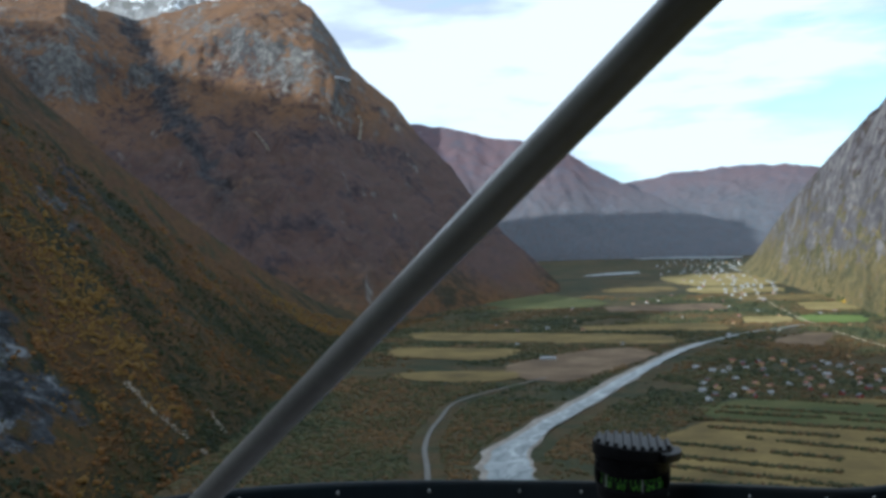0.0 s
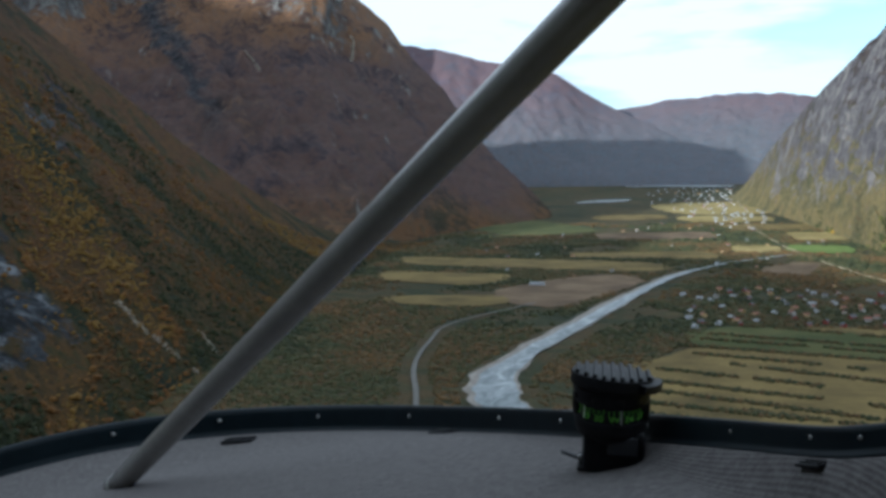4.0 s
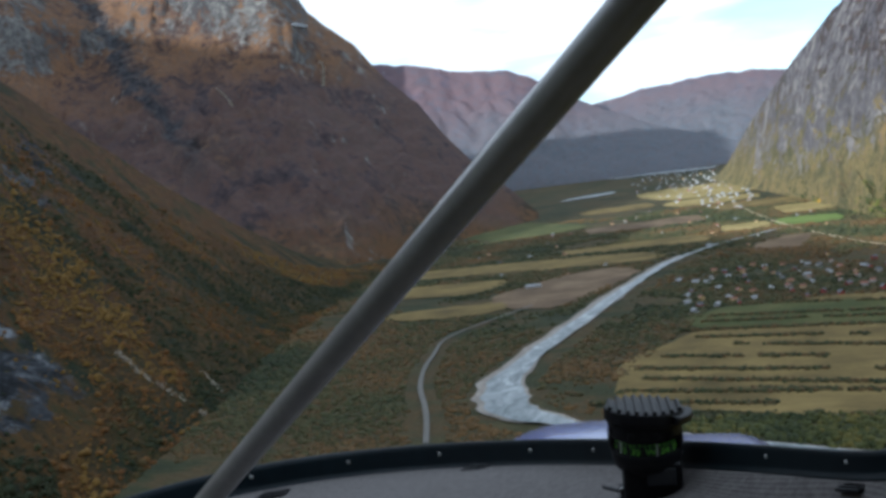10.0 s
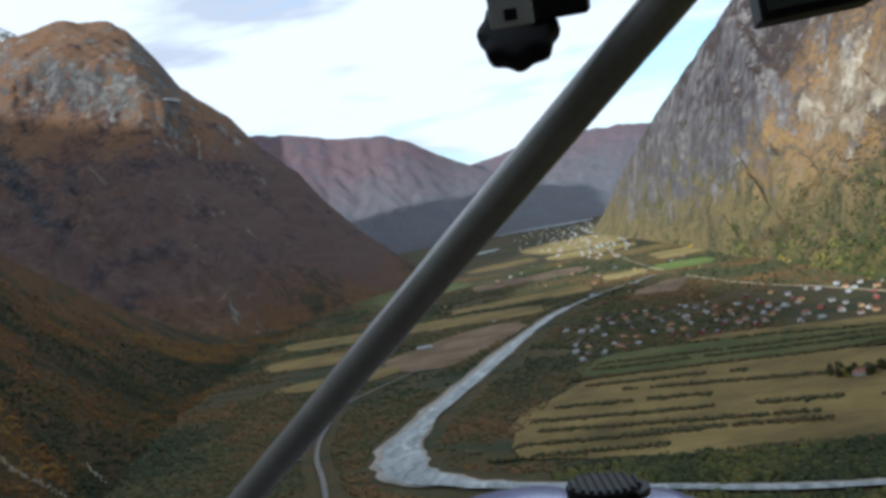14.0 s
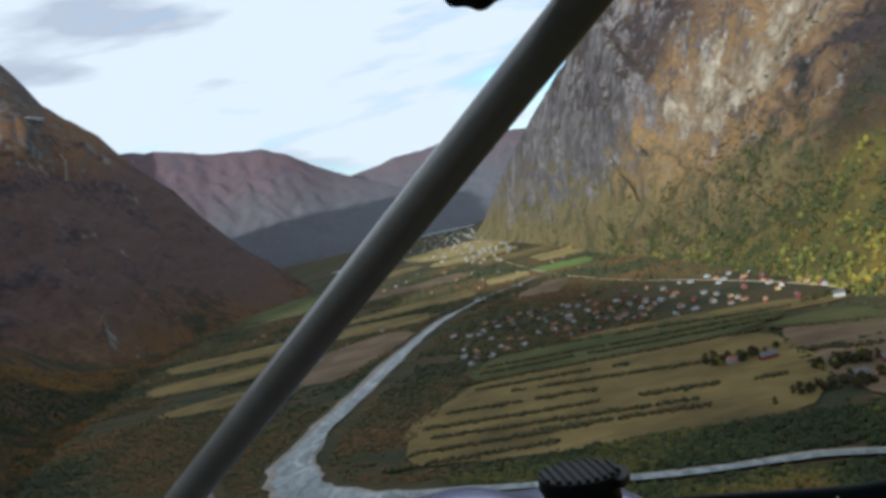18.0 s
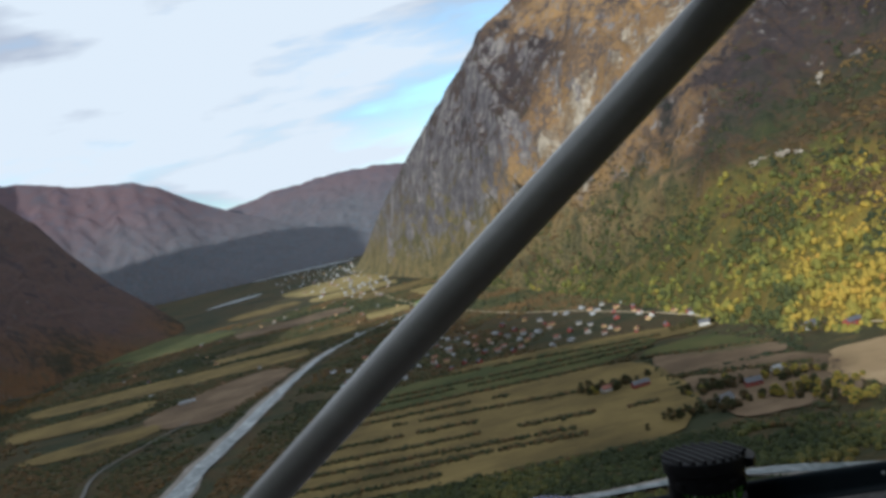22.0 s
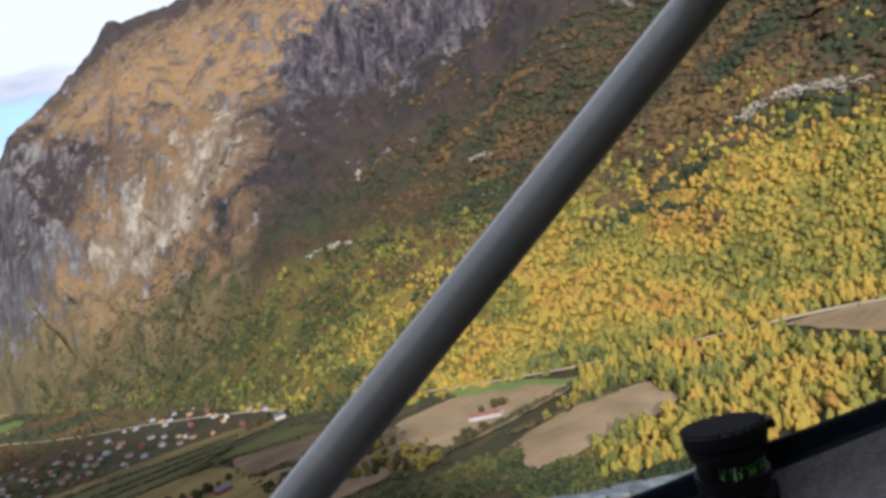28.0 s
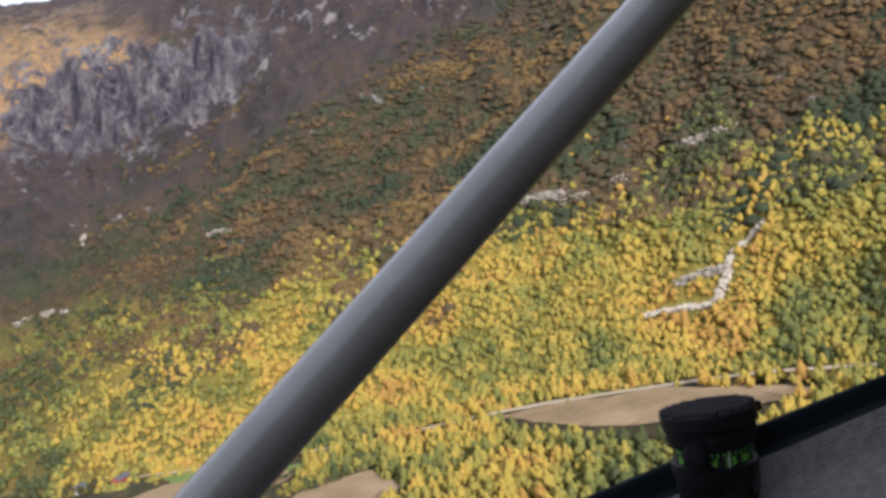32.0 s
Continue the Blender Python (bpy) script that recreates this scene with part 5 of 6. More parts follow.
def tree(name, height, width, mat, label, seed):
    """A single broad tree: tapered trunk, limbs and a ragged crown of leaf clumps."""
    rng = np.random.RandomState(seed)
    root = new(name)
    tagged(root, label, "tree", "trees by the farms")
    bm = bmesh.new()
    bmesh.ops.create_cone(bm, segments=8, radius1=height * 0.035, radius2=height * 0.012, depth=height * 0.7, cap_ends=True, matrix=Matrix.Translation((0, 0, height * 0.35)))
    for k in range(5):
        a, z = k * 1.3 + rng.uniform(0, 0.6), height * rng.uniform(0.3, 0.55)
        q = Vector((math.cos(a), math.sin(a), 1.1)).to_track_quat("Z", "Y").to_matrix().to_4x4()
        bmesh.ops.create_cone(bm, segments=6, radius1=height * 0.014, radius2=height * 0.005, depth=height * 0.34, cap_ends=True, matrix=Matrix.Translation((0, 0, z)) @ q @ Matrix.Translation((0, 0, height * 0.17)))
    part("trunk", bm, MAT_BARK, root)
    V, F, T, base = [], [], [], 0
    for k in range(60):
        h = rng.uniform(0.22, 1.0)
        r = 0.5 * width * math.sqrt(max(0.05, 1 - ((h - 0.5) / 0.52) ** 2)) * rng.uniform(0.35, 1.0)
        a = rng.uniform(0, 6.28)
        v = BALL1[0] * (1 + rng.uniform(-0.35, 0.35, (len(BALL1[0]), 1))) * rng.uniform(0.09, 0.17) * width * np.array([1, 1, 0.8])
        V.append(v + np.array([r * math.cos(a), r * math.sin(a), h * height]))
        F.append(BALL1[1] + base)
        T.append(np.full(len(v), rng.uniform(0, 0.9)))
        base += len(v)
    crown = new("crown", bulk_mesh("crown", np.concatenate(V), np.concatenate(F), mat, np.concatenate(T)))
    crown.parent = root
    return root


TREES = [tree("birch_tree", 7.5, 5.5, LEAF_RIGHT, "yellow-green birch tree by a farm field", 1),
         tree("birch_tree", 6.0, 5.0, LEAF_RIGHT, "small golden birch tree by a farm field", 2),
         tree("dark_tree", 8.0, 5.0, LEAF_VALLEY, "dark olive and rust tree beside a farm", 3),
         tree("dark_tree", 6.0, 5.5, LEAF_VALLEY, "low dark green tree beside a farm", 4)]


def plant():
    rng = random.Random(33)
    n = 0
    for cx, cy, wide, deep, count, kinds in ((131, 536, 24, 9, 14, (2, 3)), (150, 436, 22, 9, 12, (2, 3, 3)), (176, 474, 24, 10, 16, (2, 3, 1)), (205, 462, 16, 10, 8, (1, 3)), (196, 430, 24, 12, 18, (0, 1, 3)),
                                             (276, 430, 10, 6, 5, (1, 3)), (232, 398, 14, 5, 9, (3, 2)), (277, 552, 20, 10, 14, (2, 3, 1)), (236, 668, 24, 9, 14, (2, 3)), (204, 398, 10, 24, 14, (0, 3)), (300, 372, 34, 5, 16, (0, 1))):
        for k in range(int(count * 1.7)):
            x, y = cx + rng.gauss(0, 0.55) * wide, cy + rng.gauss(0, 0.5) * deep
            m = pose(x, y, ground_z(x, y) + 0.2, 0, 0, rng.uniform(0, 360)) @ Matrix.Scale(rng.uniform(0.5, 0.95), 4)
            if n < 4:
                TREES[n].matrix_basis = m
            else:
                made = copy_thing(TREES[rng.choice(kinds)], Matrix.Identity(4))
                made.matrix_basis = m
            n += 1


plant()


# ---- cockpit ----
def cp(p):
    """A place in the cockpit: the eye's plain place is the origin."""
    return Vector((p[0] * 1.4, p[1] * 1.4, p[2] * 1.4 + EYE))


MAT_TUBE = speckled("strut_paint", (0.25, 0.243, 0.228), (0.285, 0.278, 0.262), 60.0, 0.20, 0.0, 0.05, 0.0006)
MAT_BLACK = speckled("black_plastic", (0.006, 0.006, 0.007), (0.011, 0.011, 0.013), 120.0, 0.55, 0.0, 0.2, 0.0006, 0.18)
MAT_RIM = speckled("rim_rubber", (0.003, 0.007, 0.010), (0.006, 0.012, 0.016), 40.0, 0.5, 0.0, 0.1, 0.001, 0.14)
MAT_STEEL = speckled("screw_steel", (0.28, 0.28, 0.27), (0.40, 0.40, 0.39), 300.0, 0.3, 1.0)
MAT_SILVER = speckled("silver_plastic", (0.50, 0.52, 0.55), (0.60, 0.62, 0.65), 90.0, 0.4, 0.2)
MAT_GREEN = Mat("green_lettering", 0.6).done((0.26, 0.78, 0.08))
MAT_CARD = Mat("compass_card", 0.6).done((0.006, 0.012, 0.006))
MAT_WHITE = Mat("lubber_line", 0.5).done((0.75, 0.75, 0.72))
MAT_COWL = speckled("cowling_paint", (0.10, 0.12, 0.26), (0.12, 0.14, 0.3), 20.0, 0.18, 0.0)


def fabric():
    m = Mat("ribbed_fabric", 0.95, 0, 0.1)
    p = m.at()
    turned = m.n("Mapping", Vector=p, Rotation=(0, 0, radians(-29)))
    ribs = m.n("TexWave", Vector=turned.outputs[0], Scale=125.0, Distortion=0.3, Detail=2.0)
    ribs.bands_direction = "X"
    f = m.noise(p, 330.0, 3)
    h = m.noise(p, 120.0, 4, 0.7)
    g = m.noise(p, 9.0, 4)
    col = m.mix(m.ramp(ribs.outputs["Fac"], (0.2, 0.0), (0.75, 1.0)), (0.098, 0.091, 0.089), (0.154, 0.142, 0.138))
    col = m.mix(m.ramp(f, (0.35, 0.5), (0.65, 0.0)), col, (0.050, 0.046, 0.045))
    col = m.mix(m.ramp(h, (0.42, 0.0), (0.66, 0.5)), col, (0.215, 0.198, 0.194))
    col = m.mix(m.ramp(g, (0.4, 0.0), (0.7, 0.35)), col, (0.130, 0.120, 0.116))
    m.bump(m.math("ADD", m.math("MULTIPLY", ribs.outputs["Fac"], 0.4), h), 0.5, 0.0012)
    return m.done(col)


MAT_FABRIC = fabric()


def tube_bm(a, b, radius, seg=40, rings=24):
    """A straight round tube between two points."""
    bm = bmesh.new()
    a, b = Vector(a), Vector(b)
    d = (b - a).normalized()
    u = d.orthogonal().normalized()
    w = d.cross(u)
    loops = []
    for k in range(rings + 1):
        c = a.lerp(b, k / rings)
        loops.append([bm.verts.new(c + (u * math.cos(t) + w * math.sin(t)) * radius) for t in (2 * math.pi * i / seg for i in range(seg))])
    for k in range(rings):
        for i in range(seg):
            bm.faces.new((loops[k][i], loops[k][(i + 1) % seg], loops[k + 1][(i + 1) % seg], loops[k + 1][i]))
    bm.faces.new(loops[0][::-1])
    bm.faces.new(loops[-1])
    return bm


def lathe_bm(profile, seg=40, sx=1.0, sy=1.0):
    """A turned shape from (radius, height) pairs."""
    bm = bmesh.new()
    loops = [[bm.verts.new((r * sx * math.cos(t), r * sy * math.sin(t), z)) for t in (2 * math.pi * i / seg for i in range(seg))] for r, z in profile]
    for k in range(len(loops) - 1):
        for i in range(seg):
            bm.faces.new((loops[k][i], loops[k][(i + 1) % seg], loops[k + 1][(i + 1) % seg], loops[k + 1][i]))
    bm.faces.new(loops[0][::-1])
    bm.faces.new(loops[-1])
    return bm



LIFT = Vector((0, 0, EYE))
SEAT = Vector((0.0, 0.03, -0.02))  # where the pilot's eye is at first
AXIS = Vector((0.042, -0.060, 0.9973))  # upright of the banked cabin
CAP_AT = Vector((-0.1203, 0.817, -0.2227))  # middle of the compass cap
SHELF_AT, SHELF_N = CAP_AT - AXIS * 0.082, Vector((-0.2384, 0.0873, 0.9672)).normalized()

# ---- glareshield ----
RIM_X = (-0.0359, 0.1282, 0.1089, -0.4194, -0.2074, 0.9503, -0.4932)
RIM_Y = (-0.0590, -0.1646, 0.3427, 0.5575, -0.6809, -0.6991, 1.3116)
RIM_Z = (0.0288, 0.0428, -0.1202, -0.1118, 0.1273, 0.2404, -0.4073)


def curve_at(coefs, u):
    v = 0.0
    for c in coefs:
        v = v * u + c
    return v


def rim_at(u):
    """The glareshield's edge from its port end (u = -1.2) to starboard (u = 1.25): place, size, inward way, way along."""
    v = min(u, 1.08)
    p = Vector([curve_at(c, v) for c in (RIM_X, RIM_Y, RIM_Z)])
    q = Vector([curve_at(c, v + 0.01) for c in (RIM_X, RIM_Y, RIM_Z)])
    past = (q - p) * (100 * (u - v))
    p, q = p + past, q + past
    inward = SEAT - p
    size = inward.length
    inward = Vector((inward.x, inward.y, 0)).normalized()
    return p, size, inward, (q - p).normalized()


RIM_U = [-1.15 + 0.04 * i for i in range(66)]
shield = new("glareshield")
tagged(shield, "grey ribbed fabric glareshield with a dark padded rim and screws", "dashboard")


def loft(rows):
    bm = bmesh.new()
    loops = [[bm.verts.new(p + LIFT) for p in row] for row in rows]
    for k in range(len(loops) - 1):
        for i in range(len(loops[0]) - 1):
            bm.faces.new((loops[k][i], loops[k][i + 1], loops[k + 1][i + 1], loops[k + 1][i]))
    bmesh.ops.recalc_face_normals(bm, faces=bm.faces)
    return bm


RIM_PROFILE = [(-0.014, -0.045), (-0.014, -0.008), (-0.010, -0.002), (-0.005, 0.0), (-0.001, -0.0015), (0.0015, -0.006), (0.002, -0.019), (0.004, -0.0225), (0.009, -0.0230), (0.0105, -0.0245), (0.0105, -0.0265)]


def rim_bm():
    rows = []
    for u in RIM_U:
        p, m, inward, _ = rim_at(u)
        rows.append([p + (inward * i + Vector((0, 0, h))) * m for i, h in RIM_PROFILE])
    return loft(rows)


part("rim", rim_bm(), MAT_RIM, shield, "dark blue-black padded rim", smooth=True)


def shelf_at(u, k):
    """The fabric shelf: k = 0 at the rim, 1 at its near edge, which lies flat below the seat."""
    p, m, inward, _ = rim_at(u)
    a = p + (inward * 0.0015 + Vector((0, 0, -0.0248))) * m
    b = a + inward * 0.62 * m
    b.z = SHELF_AT.z - (SHELF_N.x * (b.x - SHELF_AT.x) + SHELF_N.y * (b.y - SHELF_AT.y)) / SHELF_N.z
    q = a.lerp(b, k)
    flat = SHELF_AT.z - (SHELF_N.x * (q.x - SHELF_AT.x) + SHELF_N.y * (q.y - SHELF_AT.y)) / SHELF_N.z
    w = min(k / 0.16, 1.0)
    q.z = q.z + (flat - q.z) * w * w * (3 - 2 * w)
    return q


def shelf_bm():
    ks = [0, 0.015, 0.03, 0.05, 0.07, 0.09, 0.11, 0.13, 0.16, 0.22, 0.32, 0.46, 0.62, 0.8, 1.0]
    return loft([[shelf_at(u, k) for k in ks] + [shelf_at(u, 1.0) + Vector((0, 0, -0.04))] for u in RIM_U])


part("panel", shelf_bm(), MAT_FABRIC, shield, "grey ribbed fabric", smooth=True)


def oriented(origin, along, up):
    """A pose with x along the rim and z up."""
    x = along.normalized()
    z = (up - x * up.dot(x)).normalized()
    y = z.cross(x)
    return Matrix.Translation(origin) @ Matrix((x, y, z)).transposed().to_4x4()


screw_mesh = None
for u in (-0.90, -0.66, -0.43, -0.205, 0.008, 0.214, 0.35, 0.535, 0.715, 0.92, 1.08):
    p, m, inward, along = rim_at(u)
    if screw_mesh is None:
        screw = part("screw", lathe_bm([(0.0030, -0.0015), (0.0036, 0.0), (0.0032, 0.0013), (0.0018, 0.0020), (0.0005, 0.0022)], 16), MAT_STEEL, shield, "bright steel screw", smooth=True)
        screw_mesh = screw.data
    else:
        screw = new("screw", screw_mesh)
        screw.parent = shield
    screw.matrix_basis = oriented(p + LIFT + (inward * 0.0018 + Vector((0, 0, -0.010))) * m, along, inward + Vector((0, 0, 0.3))) @ Matrix.Scale(0.62 * m, 4)


def vent_bm():
    bm = box_bm((0.050, 0.024, 0.005), bevel=0.0015)
    box_bm((0.042, 0.0044, 0.0076), (0, 0.0046, 0.0006), bm)
    box_bm((0.042, 0.0044, 0.0076), (0, -0.0046, 0.0006), bm)
    return bm


for u, k in ((-0.385, 0.055), (0.085, 0.035), (0.93, 0.03)):
    p, m, inward, along = rim_at(u)
    v = part("defrost_vent", vent_bm(), MAT_BLACK, shield, "small black defrost slot")
    v.matrix_basis = oriented(shelf_at(u, k) + LIFT, along, SHELF_N) @ Matrix.Scale(0.72 * m, 4)

# ---- strut ----
STRUT_A, STRUT_B = Vector((-0.5944, 1.0237, -0.2819)), Vector((-0.0548, 0.7253, 0.1242))
strut = new("cabin_strut")
tagged(strut, "bare grey painted steel tube crossing the windscreen diagonally", "strut")
way = (STRUT_B - STRUT_A).normalized()
a = STRUT_A - way * ((STRUT_A - SHELF_AT).dot(SHELF_N) / way.dot(SHELF_N) + 0.004) + LIFT
b = STRUT_B + way * 0.42 + LIFT
part("tube", tube_bm(a, b, 0.0172), MAT_TUBE, strut, smooth=True)
part("foot_collar", tube_bm(a - way * 0.004, a + way * 0.014, 0.0192, rings=2), MAT_TUBE, strut, "grey weld collar", smooth=True)
part("top_clamp", tube_bm(b - way * 0.05, b + way * 0.01, 0.026, rings=2), MAT_BLACK, strut, "black clamp", smooth=True)

# ---- magnetic compass ----
compass = new("magnetic_compass")
tagged(compass, "black magnetic compass with green figures standing on the glareshield", "compass")
FRONT = SEAT - CAP_AT
FRONT = (FRONT - AXIS * FRONT.dot(AXIS)).normalized()
RIGHT = AXIS.cross(FRONT).normalized()
compass.matrix_basis = Matrix.Translation(CAP_AT - AXIS * 0.082 + LIFT) @ Matrix((RIGHT, AXIS.cross(RIGHT), AXIS)).transposed().to_4x4() @ Matrix.Diagonal((1, 1, 0.86, 1))


def half_round(deg):
    """Way on the compass's rim: 0 faces the seat, positive to starboard."""
    t = radians(deg)
    return Vector((math.sin(t), -math.cos(t), 0))


part("body", lathe_bm([(0.0235, 0.030), (0.0280, 0.036), (0.0298, 0.043), (0.0300, 0.050), (0.0300, 0.0515), (0.0268, 0.0525)]), MAT_BLACK, compass, smooth=False)
part("upper_body", lathe_bm([(0.0268, 0.0655), (0.0296, 0.0662), (0.0312, 0.070), (0.0316, 0.078), (0.0318, 0.0825)]), MAT_BLACK, compass, smooth=False)
part("card", lathe_bm([(0.0262, 0.0520), (0.0264, 0.0535), (0.0264, 0.0645), (0.0262, 0.0660)], 72), MAT_CARD, compass, "dark compass card behind the window", smooth=True)
part("pedestal", box_bm((0.050, 0.046, 0.042), (0.003, 0.0, 0.021), bevel=0.005), MAT_BLACK, compass, "square black pedestal")
MAT_PLATE = speckled("plate_plastic", (0.022, 0.024, 0.028), (0.030, 0.032, 0.037), 90.0, 0.6)
plate = part("card_holder", box_bm((0.024, 0.003, 0.017), bevel=0.001), MAT_PLATE, compass, "dark grey card holder")
plate.matrix_basis = Matrix.Translation((0.010, -0.0240, 0.030))
part("foot", box_bm((0.056, 0.036, 0.004), (0.002, 0.0, 0.0015), bevel=0.0012), MAT_BLACK, compass)
cap = part("cap", lathe_bm([(0.0318, 0.0800), (0.0334, 0.0808), (0.0338, 0.083), (0.0338, 0.0918), (0.0330, 0.0932), (0.026, 0.0940), (0.012, 0.0946)], 56), MAT_BLACK, compass, "flat black cap with slanted ribs")
for i in range(9):
    x = -0.0288 + 0.0072 * i
    half = math.sqrt(max(0.0332 ** 2 - x * x, 0.00002))
    rib = part("rib", box_bm((0.0034, 2 * half, 0.0042), bevel=0.0010), MAT_BLACK, cap)
    rib.matrix_basis = pose(x, 0, 0.0945, 0, 20, 0)
lean_way = Vector((-math.cos(radians(33)), math.sin(radians(33)), 0))
cap.matrix_basis = Matrix.Translation((0, 0, 0.087)) @ Matrix.Rotation(radians(7), 4, lean_way) @ Matrix.Translation((0, 0, -0.087))
# a lip of the cap reaches out to starboard
bm = bmesh.new()
lip = []
for j in range(13):
    n_ = half_round(40 + 5.5 * j)
    lip.append([bm.verts.new(n_ * r + Vector((0, 0, z))) for r, z in ((0.0330, 0.0822), (0.0404, 0.0826), (0.0408, 0.0834), (0.0408, 0.0895), (0.0402, 0.0903), (0.0330, 0.0906))])
for j in range(12):
    for i in range(5):
        bm.faces.new((lip[j][i], lip[j][i + 1], lip[j + 1][i + 1], lip[j + 1][i]))
bm.faces.new(lip[0][::-1])
bm.faces.new(lip[-1])
bmesh.ops.recalc_face_normals(bm, faces=bm.faces)
part("tab", bm, MAT_BLACK, cap)
# swelling cheeks beside the window, adjuster screws above it
for deg in (-98, 88):
    cheek = part("cheek", lathe_bm([(0.010, 0.0), (0.0098, 0.004), (0.0082, 0.0068), (0.004, 0.0080)], 28), MAT_BLACK, compass, "rounded side cheek", smooth=True)
    n_ = half_round(deg)
    cheek.matrix_basis = Matrix.Translation(n_ * 0.0238 + Vector((0, 0, 0.062))) @ n_.to_track_quat("Z", "Y").to_matrix().to_4x4() @ Matrix.Diagonal((1.0, 1.65, 1.0, 1))
for deg in (-22, 12, 40, -70):
    boss = part("adjuster", lathe_bm([(0.0042, 0.0), (0.0042, 0.0018), (0.0034, 0.0026), (0.001, 0.0022)], 20), MAT_BLACK, compass, "small round adjuster", smooth=True)
    n_ = half_round(deg)
    boss.matrix_basis = Matrix.Translation(n_ * 0.0300 + Vector((0, 0, 0.0735))) @ n_.to_track_quat("Z", "Y").to_matrix().to_4x4()
arm = part("bracket", box_bm((0.022, 0.006, 0.0022), bevel=0.0006), MAT_BLACK, compass, "small bent mounting bracket")
arm.matrix_basis = Matrix.Translation((-0.030, -0.004, 0.0085)) @ pose(0, 0, 0, 0, 24, 12)
peg = part("bracket_screw", lathe_bm([(0.002, 0), (0.002, 0.005), (0.001, 0.006)], 14), MAT_STEEL, compass, "small steel screw", smooth=True)
peg.matrix_basis = Matrix.Translation((-0.0235, -0.008, 0.006))


def letters(body, size):
    """A flat mesh of the built-in font's characters, centred."""
    cu = bpy.data.curves.new("figures", "FONT")
    cu.body, cu.size, cu.align_x, cu.align_y, cu.extrude = body, size, "CENTER", "CENTER", 0.0001
    ob = new("figures", cu)
    bpy.context.view_layer.update()
    me = bpy.data.meshes.new_from_object(ob.evaluated_get(bpy.context.evaluated_depsgraph_get()))
    bpy.data.objects.remove(ob)
    return me



def on_card(deg, z, r=0.0267):
    """A pose on the card: deg from the seat's side, positive to starboard."""
    n_ = half_round(deg)
    x = Vector((0, 0, 1)).cross(n_)
    return Matrix.Translation(n_ * r + Vector((0, 0, z))) @ Matrix((x, Vector((0, 0, 1)), n_)).transposed().to_4x4()


for deg, txt in ((-130, "6"), (-103, "3"), (-76, "N"), (-49, "33"), (-22, "30"), (6, "W"), (33, "24"), (60, "21"), (87, "S")):
    me = letters(txt, 0.0088)
    me.materials.append(MAT_GREEN)
    f = new("figure", me)
    f.parent = compass
    f.matrix_basis = on_card(deg, 0.0563)
    f["label"] = "green compass figure"
tick = None
for i in range(28):
    if tick is None:
        tick = part("tick", box_bm((0.0008, 0.0030, 0.0002)), MAT_GREEN, compass)
        ob = tick
    else:
        ob = new("tick", tick.data)
        ob.parent = compass
    ob.matrix_basis = on_card(-139 + 9 * i, 0.0628)
for deg in (17, -52):
    line = part("lubber_line", box_bm((0.0008, 0.017, 0.0006)), MAT_WHITE, compass, "thin white lubber line")
    line.matrix_basis = on_card(deg, 0.0610, 0.0275)

# round clamp lying on the shelf
clampm = new("ring_mount")
tagged(clampm, "black ring mount with a silver lug on the glareshield", "mount")
ring_at = Vector((0.026, 0.540, 0))
ring_at.z = SHELF_AT.z - (SHELF_N.x * (ring_at.x - SHELF_AT.x) + SHELF_N.y * (ring_at.y - SHELF_AT.y)) / SHELF_N.z
clampm.matrix_basis = Matrix.Translation(ring_at + LIFT) @ Vector((0, 0, 1)).rotation_difference(SHELF_N).to_matrix().to_4x4() @ Matrix.Scale(1.25, 4)


def torus_bm(R, r, seg=56, tube=12):
    bm = bmesh.new()
    loops = [[bm.verts.new(((R + r * math.cos(b)) * math.cos(a), (R + r * math.cos(b)) * math.sin(a), r + r * math.sin(b) * 1.4)) for b in (2 * math.pi * j / tube for j in range(tube))] for a in (2 * math.pi * i / seg for i in range(seg))]
    for i in range(seg):
        for j in range(tube):
            bm.faces.new((loops[i][j], loops[(i + 1) % seg][j], loops[(i + 1) % seg][(j + 1) % tube], loops[i][(j + 1) % tube]))
    return bm


part("ring", torus_bm(0.020, 0.0026), MAT_BLACK, clampm, smooth=True)
lug = part("lug", box_bm((0.004, 0.008, 0.010), bevel=0.001), MAT_SILVER, clampm, "silver lug")
lug.location = (-0.024, 0.004, 0.005)
part("lens_disc", lathe_bm([(0.016, 0.0), (0.0165, 0.001), (0.015, 0.002), (0.004, 0.0022)], 40), MAT_BLACK, clampm, smooth=True)

# high wing and cabin roof, out of view, added overhead to shade the cabin
wing = new("high_wing")
tagged(wing, "unseen pale painted high wing and cabin roof added to shade the cockpit", "wing")


def wing_bm(x0, x1):
    bm = bmesh.new()
    prof = [(0.20, 0.52), (0.17, 0.505), (0.0, 0.50), (-0.6, 0.505), (-1.1, 0.53), (-0.6, 0.60), (-0.1, 0.63), (0.12, 0.59)]
    ends = [[bm.verts.new(cp((x, y, z))) for y, z in prof] for x in (x0, x1)]
    bm.faces.new(ends[0][::-1])
    bm.faces.new(ends[1])
    for i in range(len(prof)):
        j = (i + 1) % len(prof)
        bm.faces.new((ends[0][i], ends[0][j], ends[1][j], ends[1][i]))
    bmesh.ops.recalc_face_normals(bm, faces=bm.faces)
    return bm


MAT_WING = speckled("wing_paint", (0.5, 0.5, 0.49), (0.56, 0.56, 0.55), 3.0, 0.45)
part("port_panel", wing_bm(-4.0, -0.62), MAT_WING, wing)
part("roof_panel", wing_bm(-0.618, 0.618), MAT_WING, wing)
part("starboard_panel", wing_bm(0.62, 4.0), MAT_WING, wing)

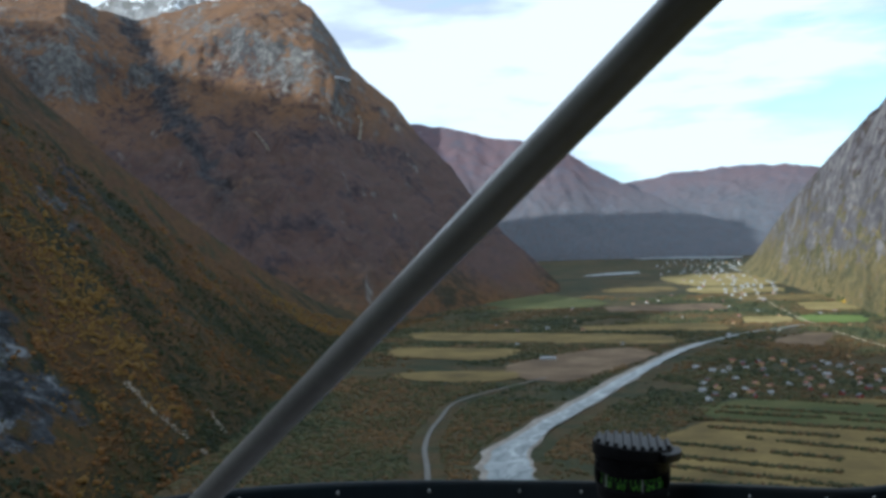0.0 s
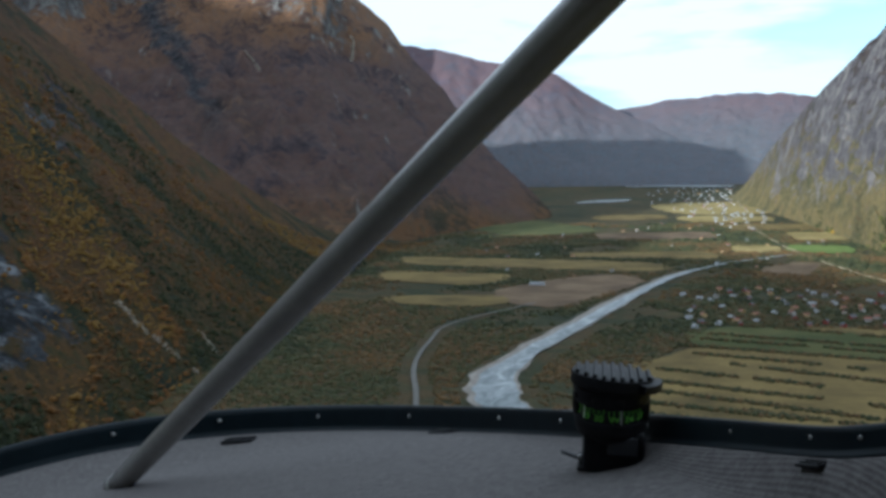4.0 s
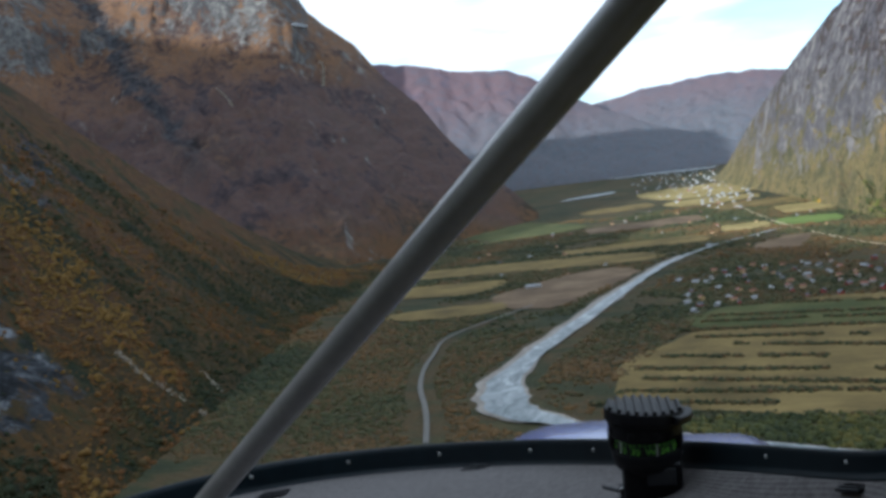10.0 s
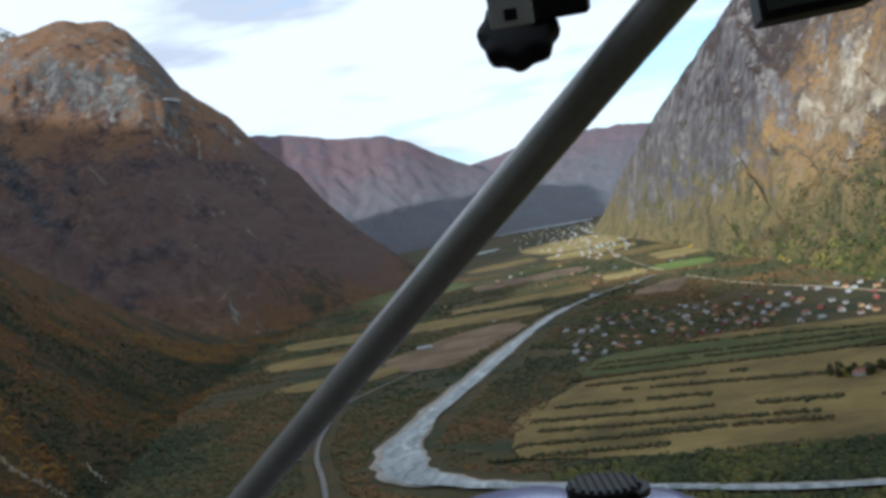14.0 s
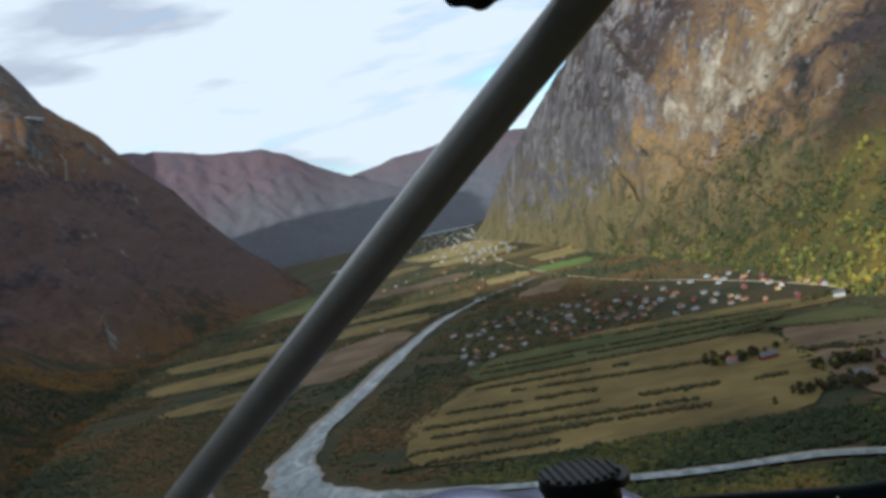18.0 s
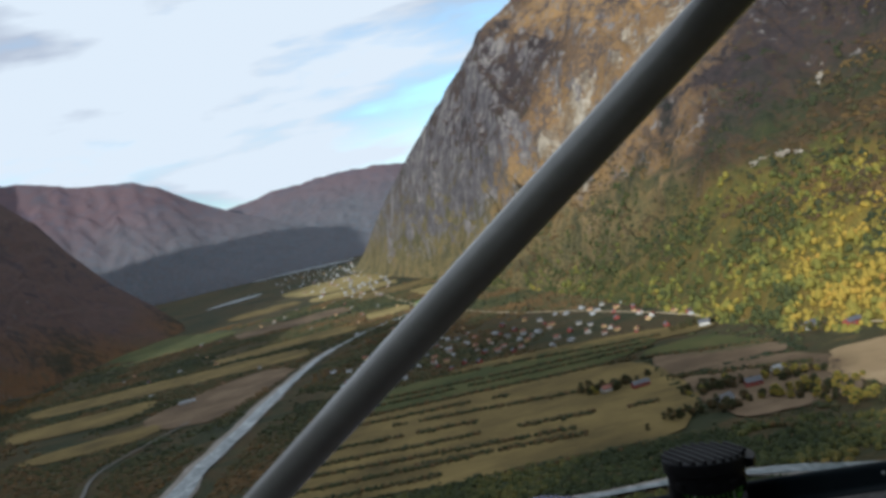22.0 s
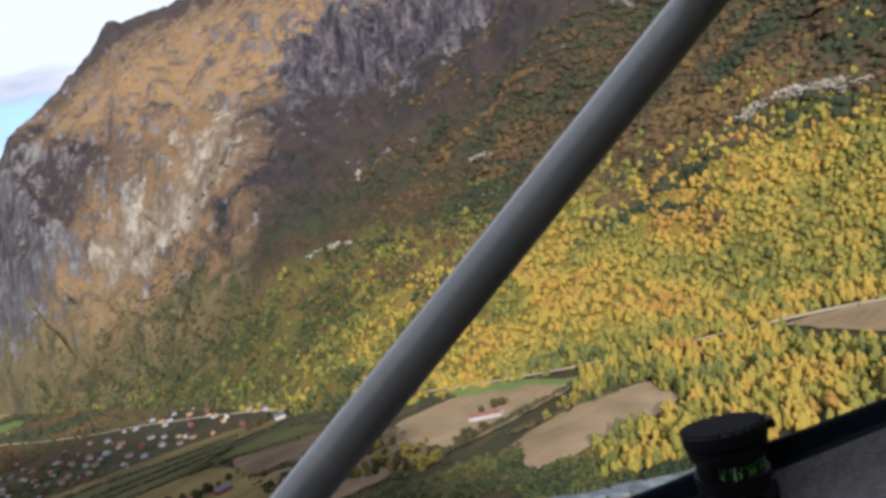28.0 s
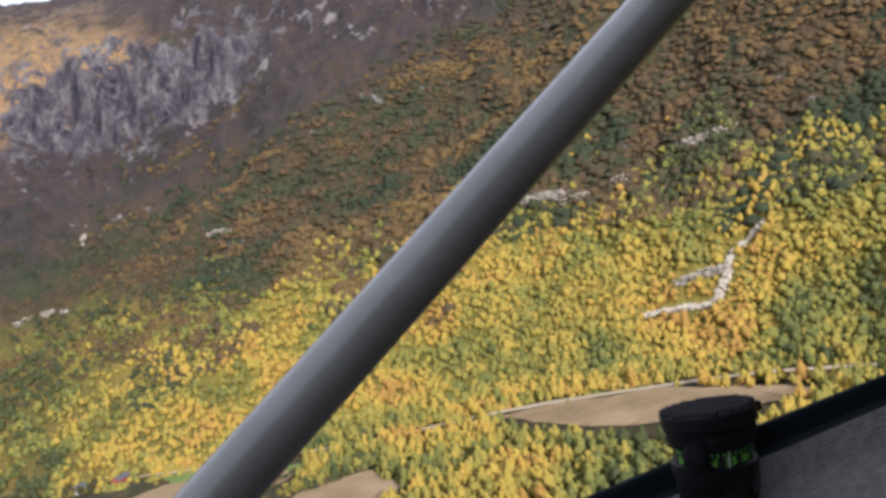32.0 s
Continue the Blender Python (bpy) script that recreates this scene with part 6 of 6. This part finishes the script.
# unseen panels beside and behind, added to keep direct sun off the cockpit
MAT_SUN_BLOCK = speckled("sun_block_grey", (0.10, 0.10, 0.105), (0.14, 0.14, 0.145), 14.0, 0.85)
for nm, size, at, lab in (("sun_block_side", (0.05, 3.1, 1.56), (-2.43, -1.0, -0.050), "grey unseen side panel added to block the sun"), ("sun_block_side", (0.05, 0.98, 0.72), (-2.43, -2.06, 1.052), "upper grey unseen side panel added to block the sun"), ("sun_block_rear", (4.8, 0.05, 2.3), (0.0, -2.5, 0.3), "grey unseen rear panel added to block the sun")):
    me = bpy.data.meshes.new(nm)
    bm = box_bm(size, (at[0], at[1], at[2] + EYE), bevel=0.01)
    bm.to_mesh(me)
    bm.free()
    me.materials.append(MAT_SUN_BLOCK)
    tagged(new(nm, me), lab, "cabin panel", kind="structure")

# overhead knob of the camera clamp
knob = new("overhead_knob_clamp")
tagged(knob, "black lobed knob on a silver bracket hanging from the cabin roof", "clamp")
KNOB_AT = Vector((-0.116, 0.716, 0.154)) + LIFT
knob.matrix_basis = Matrix.Translation(KNOB_AT) @ pose(0, 0, 0, 14, 4, -4) @ Matrix.Scale(1.25, 4)


def lobed_bm(r, h, lobes=8, seg=64):
    bm = bmesh.new()
    loops = []
    for rr, z in ((0.72, 0), (0.97, 0.12), (1.0, 0.3), (1.0, 0.75), (0.95, 0.95), (0.7, 1.0)):
        loops.append([bm.verts.new((r * rr * (1 + 0.06 * math.cos(lobes * t)) * math.cos(t), r * rr * (1 + 0.06 * math.cos(lobes * t)) * math.sin(t), z * h)) for t in (2 * math.pi * i / seg for i in range(seg))])
    for k in range(5):
        for i in range(seg):
            bm.faces.new((loops[k][i], loops[k][(i + 1) % seg], loops[k + 1][(i + 1) % seg], loops[k + 1][i]))
    bm.faces.new(loops[0][::-1])
    bm.faces.new(loops[-1])
    return bm


disc = part("knob", lobed_bm(0.024, 0.016), MAT_BLACK, knob, smooth=True)
disc.matrix_basis = pose(0, 0, 0.004, 48, 0, 0)
br = part("bracket", box_bm((0.026, 0.004, 0.05), (0, -0.026, 0.040), bevel=0.001), MAT_SILVER, knob, "silver slotted bracket")
for zz, ww in ((0.018, 0.008), (0.038, 0.007), (0.05, 0.006)):
    slot = part("slot", box_bm((ww, 0.0050, 0.007), (0, -0.0262, zz + 0.004), bevel=0.0008), MAT_BLACK, br)
part("block", box_bm((0.036, 0.03, 0.06), (0.026, 0.0, 0.045), bevel=0.002), MAT_BLACK, knob, "black block of the clamp")
part("arm", box_bm((0.050, 0.012, 0.014), (0.062, 0.004, 0.050), bevel=0.002), MAT_BLACK, knob, "short arm to the strut")
mirror = new("overhead_box")
tagged(mirror, "square black instrument box hanging from the cabin strut", "box")
mirror.matrix_basis = Matrix.Translation(Vector((0.119, 0.800, 0.144)) + LIFT)
part("case", box_bm((0.090, 0.040, 0.062), (0, 0, 0.031), bevel=0.0015), MAT_BLACK, mirror)
part("face", box_bm((0.078, 0.002, 0.050), (0, -0.0215, 0.031), bevel=0.0005), MAT_CARD, mirror, "dark glossy face")
part("hanger", tube_bm((-0.01, 0.0, 0.055), (-0.010, -0.150, 0.115), 0.005, 16, 2), MAT_BLACK, mirror)


# engine cowling ahead of the windscreen
def cowl_bm():
    ahead, right = Vector((math.sin(radians(-19)), math.cos(radians(-19)), 0)), Vector((math.cos(radians(-19)), -math.sin(radians(-19)), 0))
    rows = []
    for j in range(16):
        v = j / 15
        row = []
        for i in range(56):
            u = -0.75 + 1.35 * i / 55
            hump = 0.040 * math.exp(-((u + 0.21) / 0.13) ** 4) + 0.058 * math.exp(-((u - 0.26) / 0.15) ** 4)
            z = -0.625 - 0.10 * (v - 0.35) ** 2 - 0.14 * abs(u - 0.02) ** 2.4 + hump * (1 - 0.35 * abs(v - 0.4))
            row.append(ahead * (1.62 + 0.55 * v) + right * u * 1.12 + Vector((0, 0, z)))
        rows.append(row)
    bm = loft(rows)
    bmesh.ops.solidify(bm, geom=bm.faces[:], thickness=0.006)
    return bm


cowling = part("engine_cowling", cowl_bm(), MAT_COWL, None, smooth=True)
tagged(cowling, "glossy dark blue engine cowling with two rounded humps", "cowling")
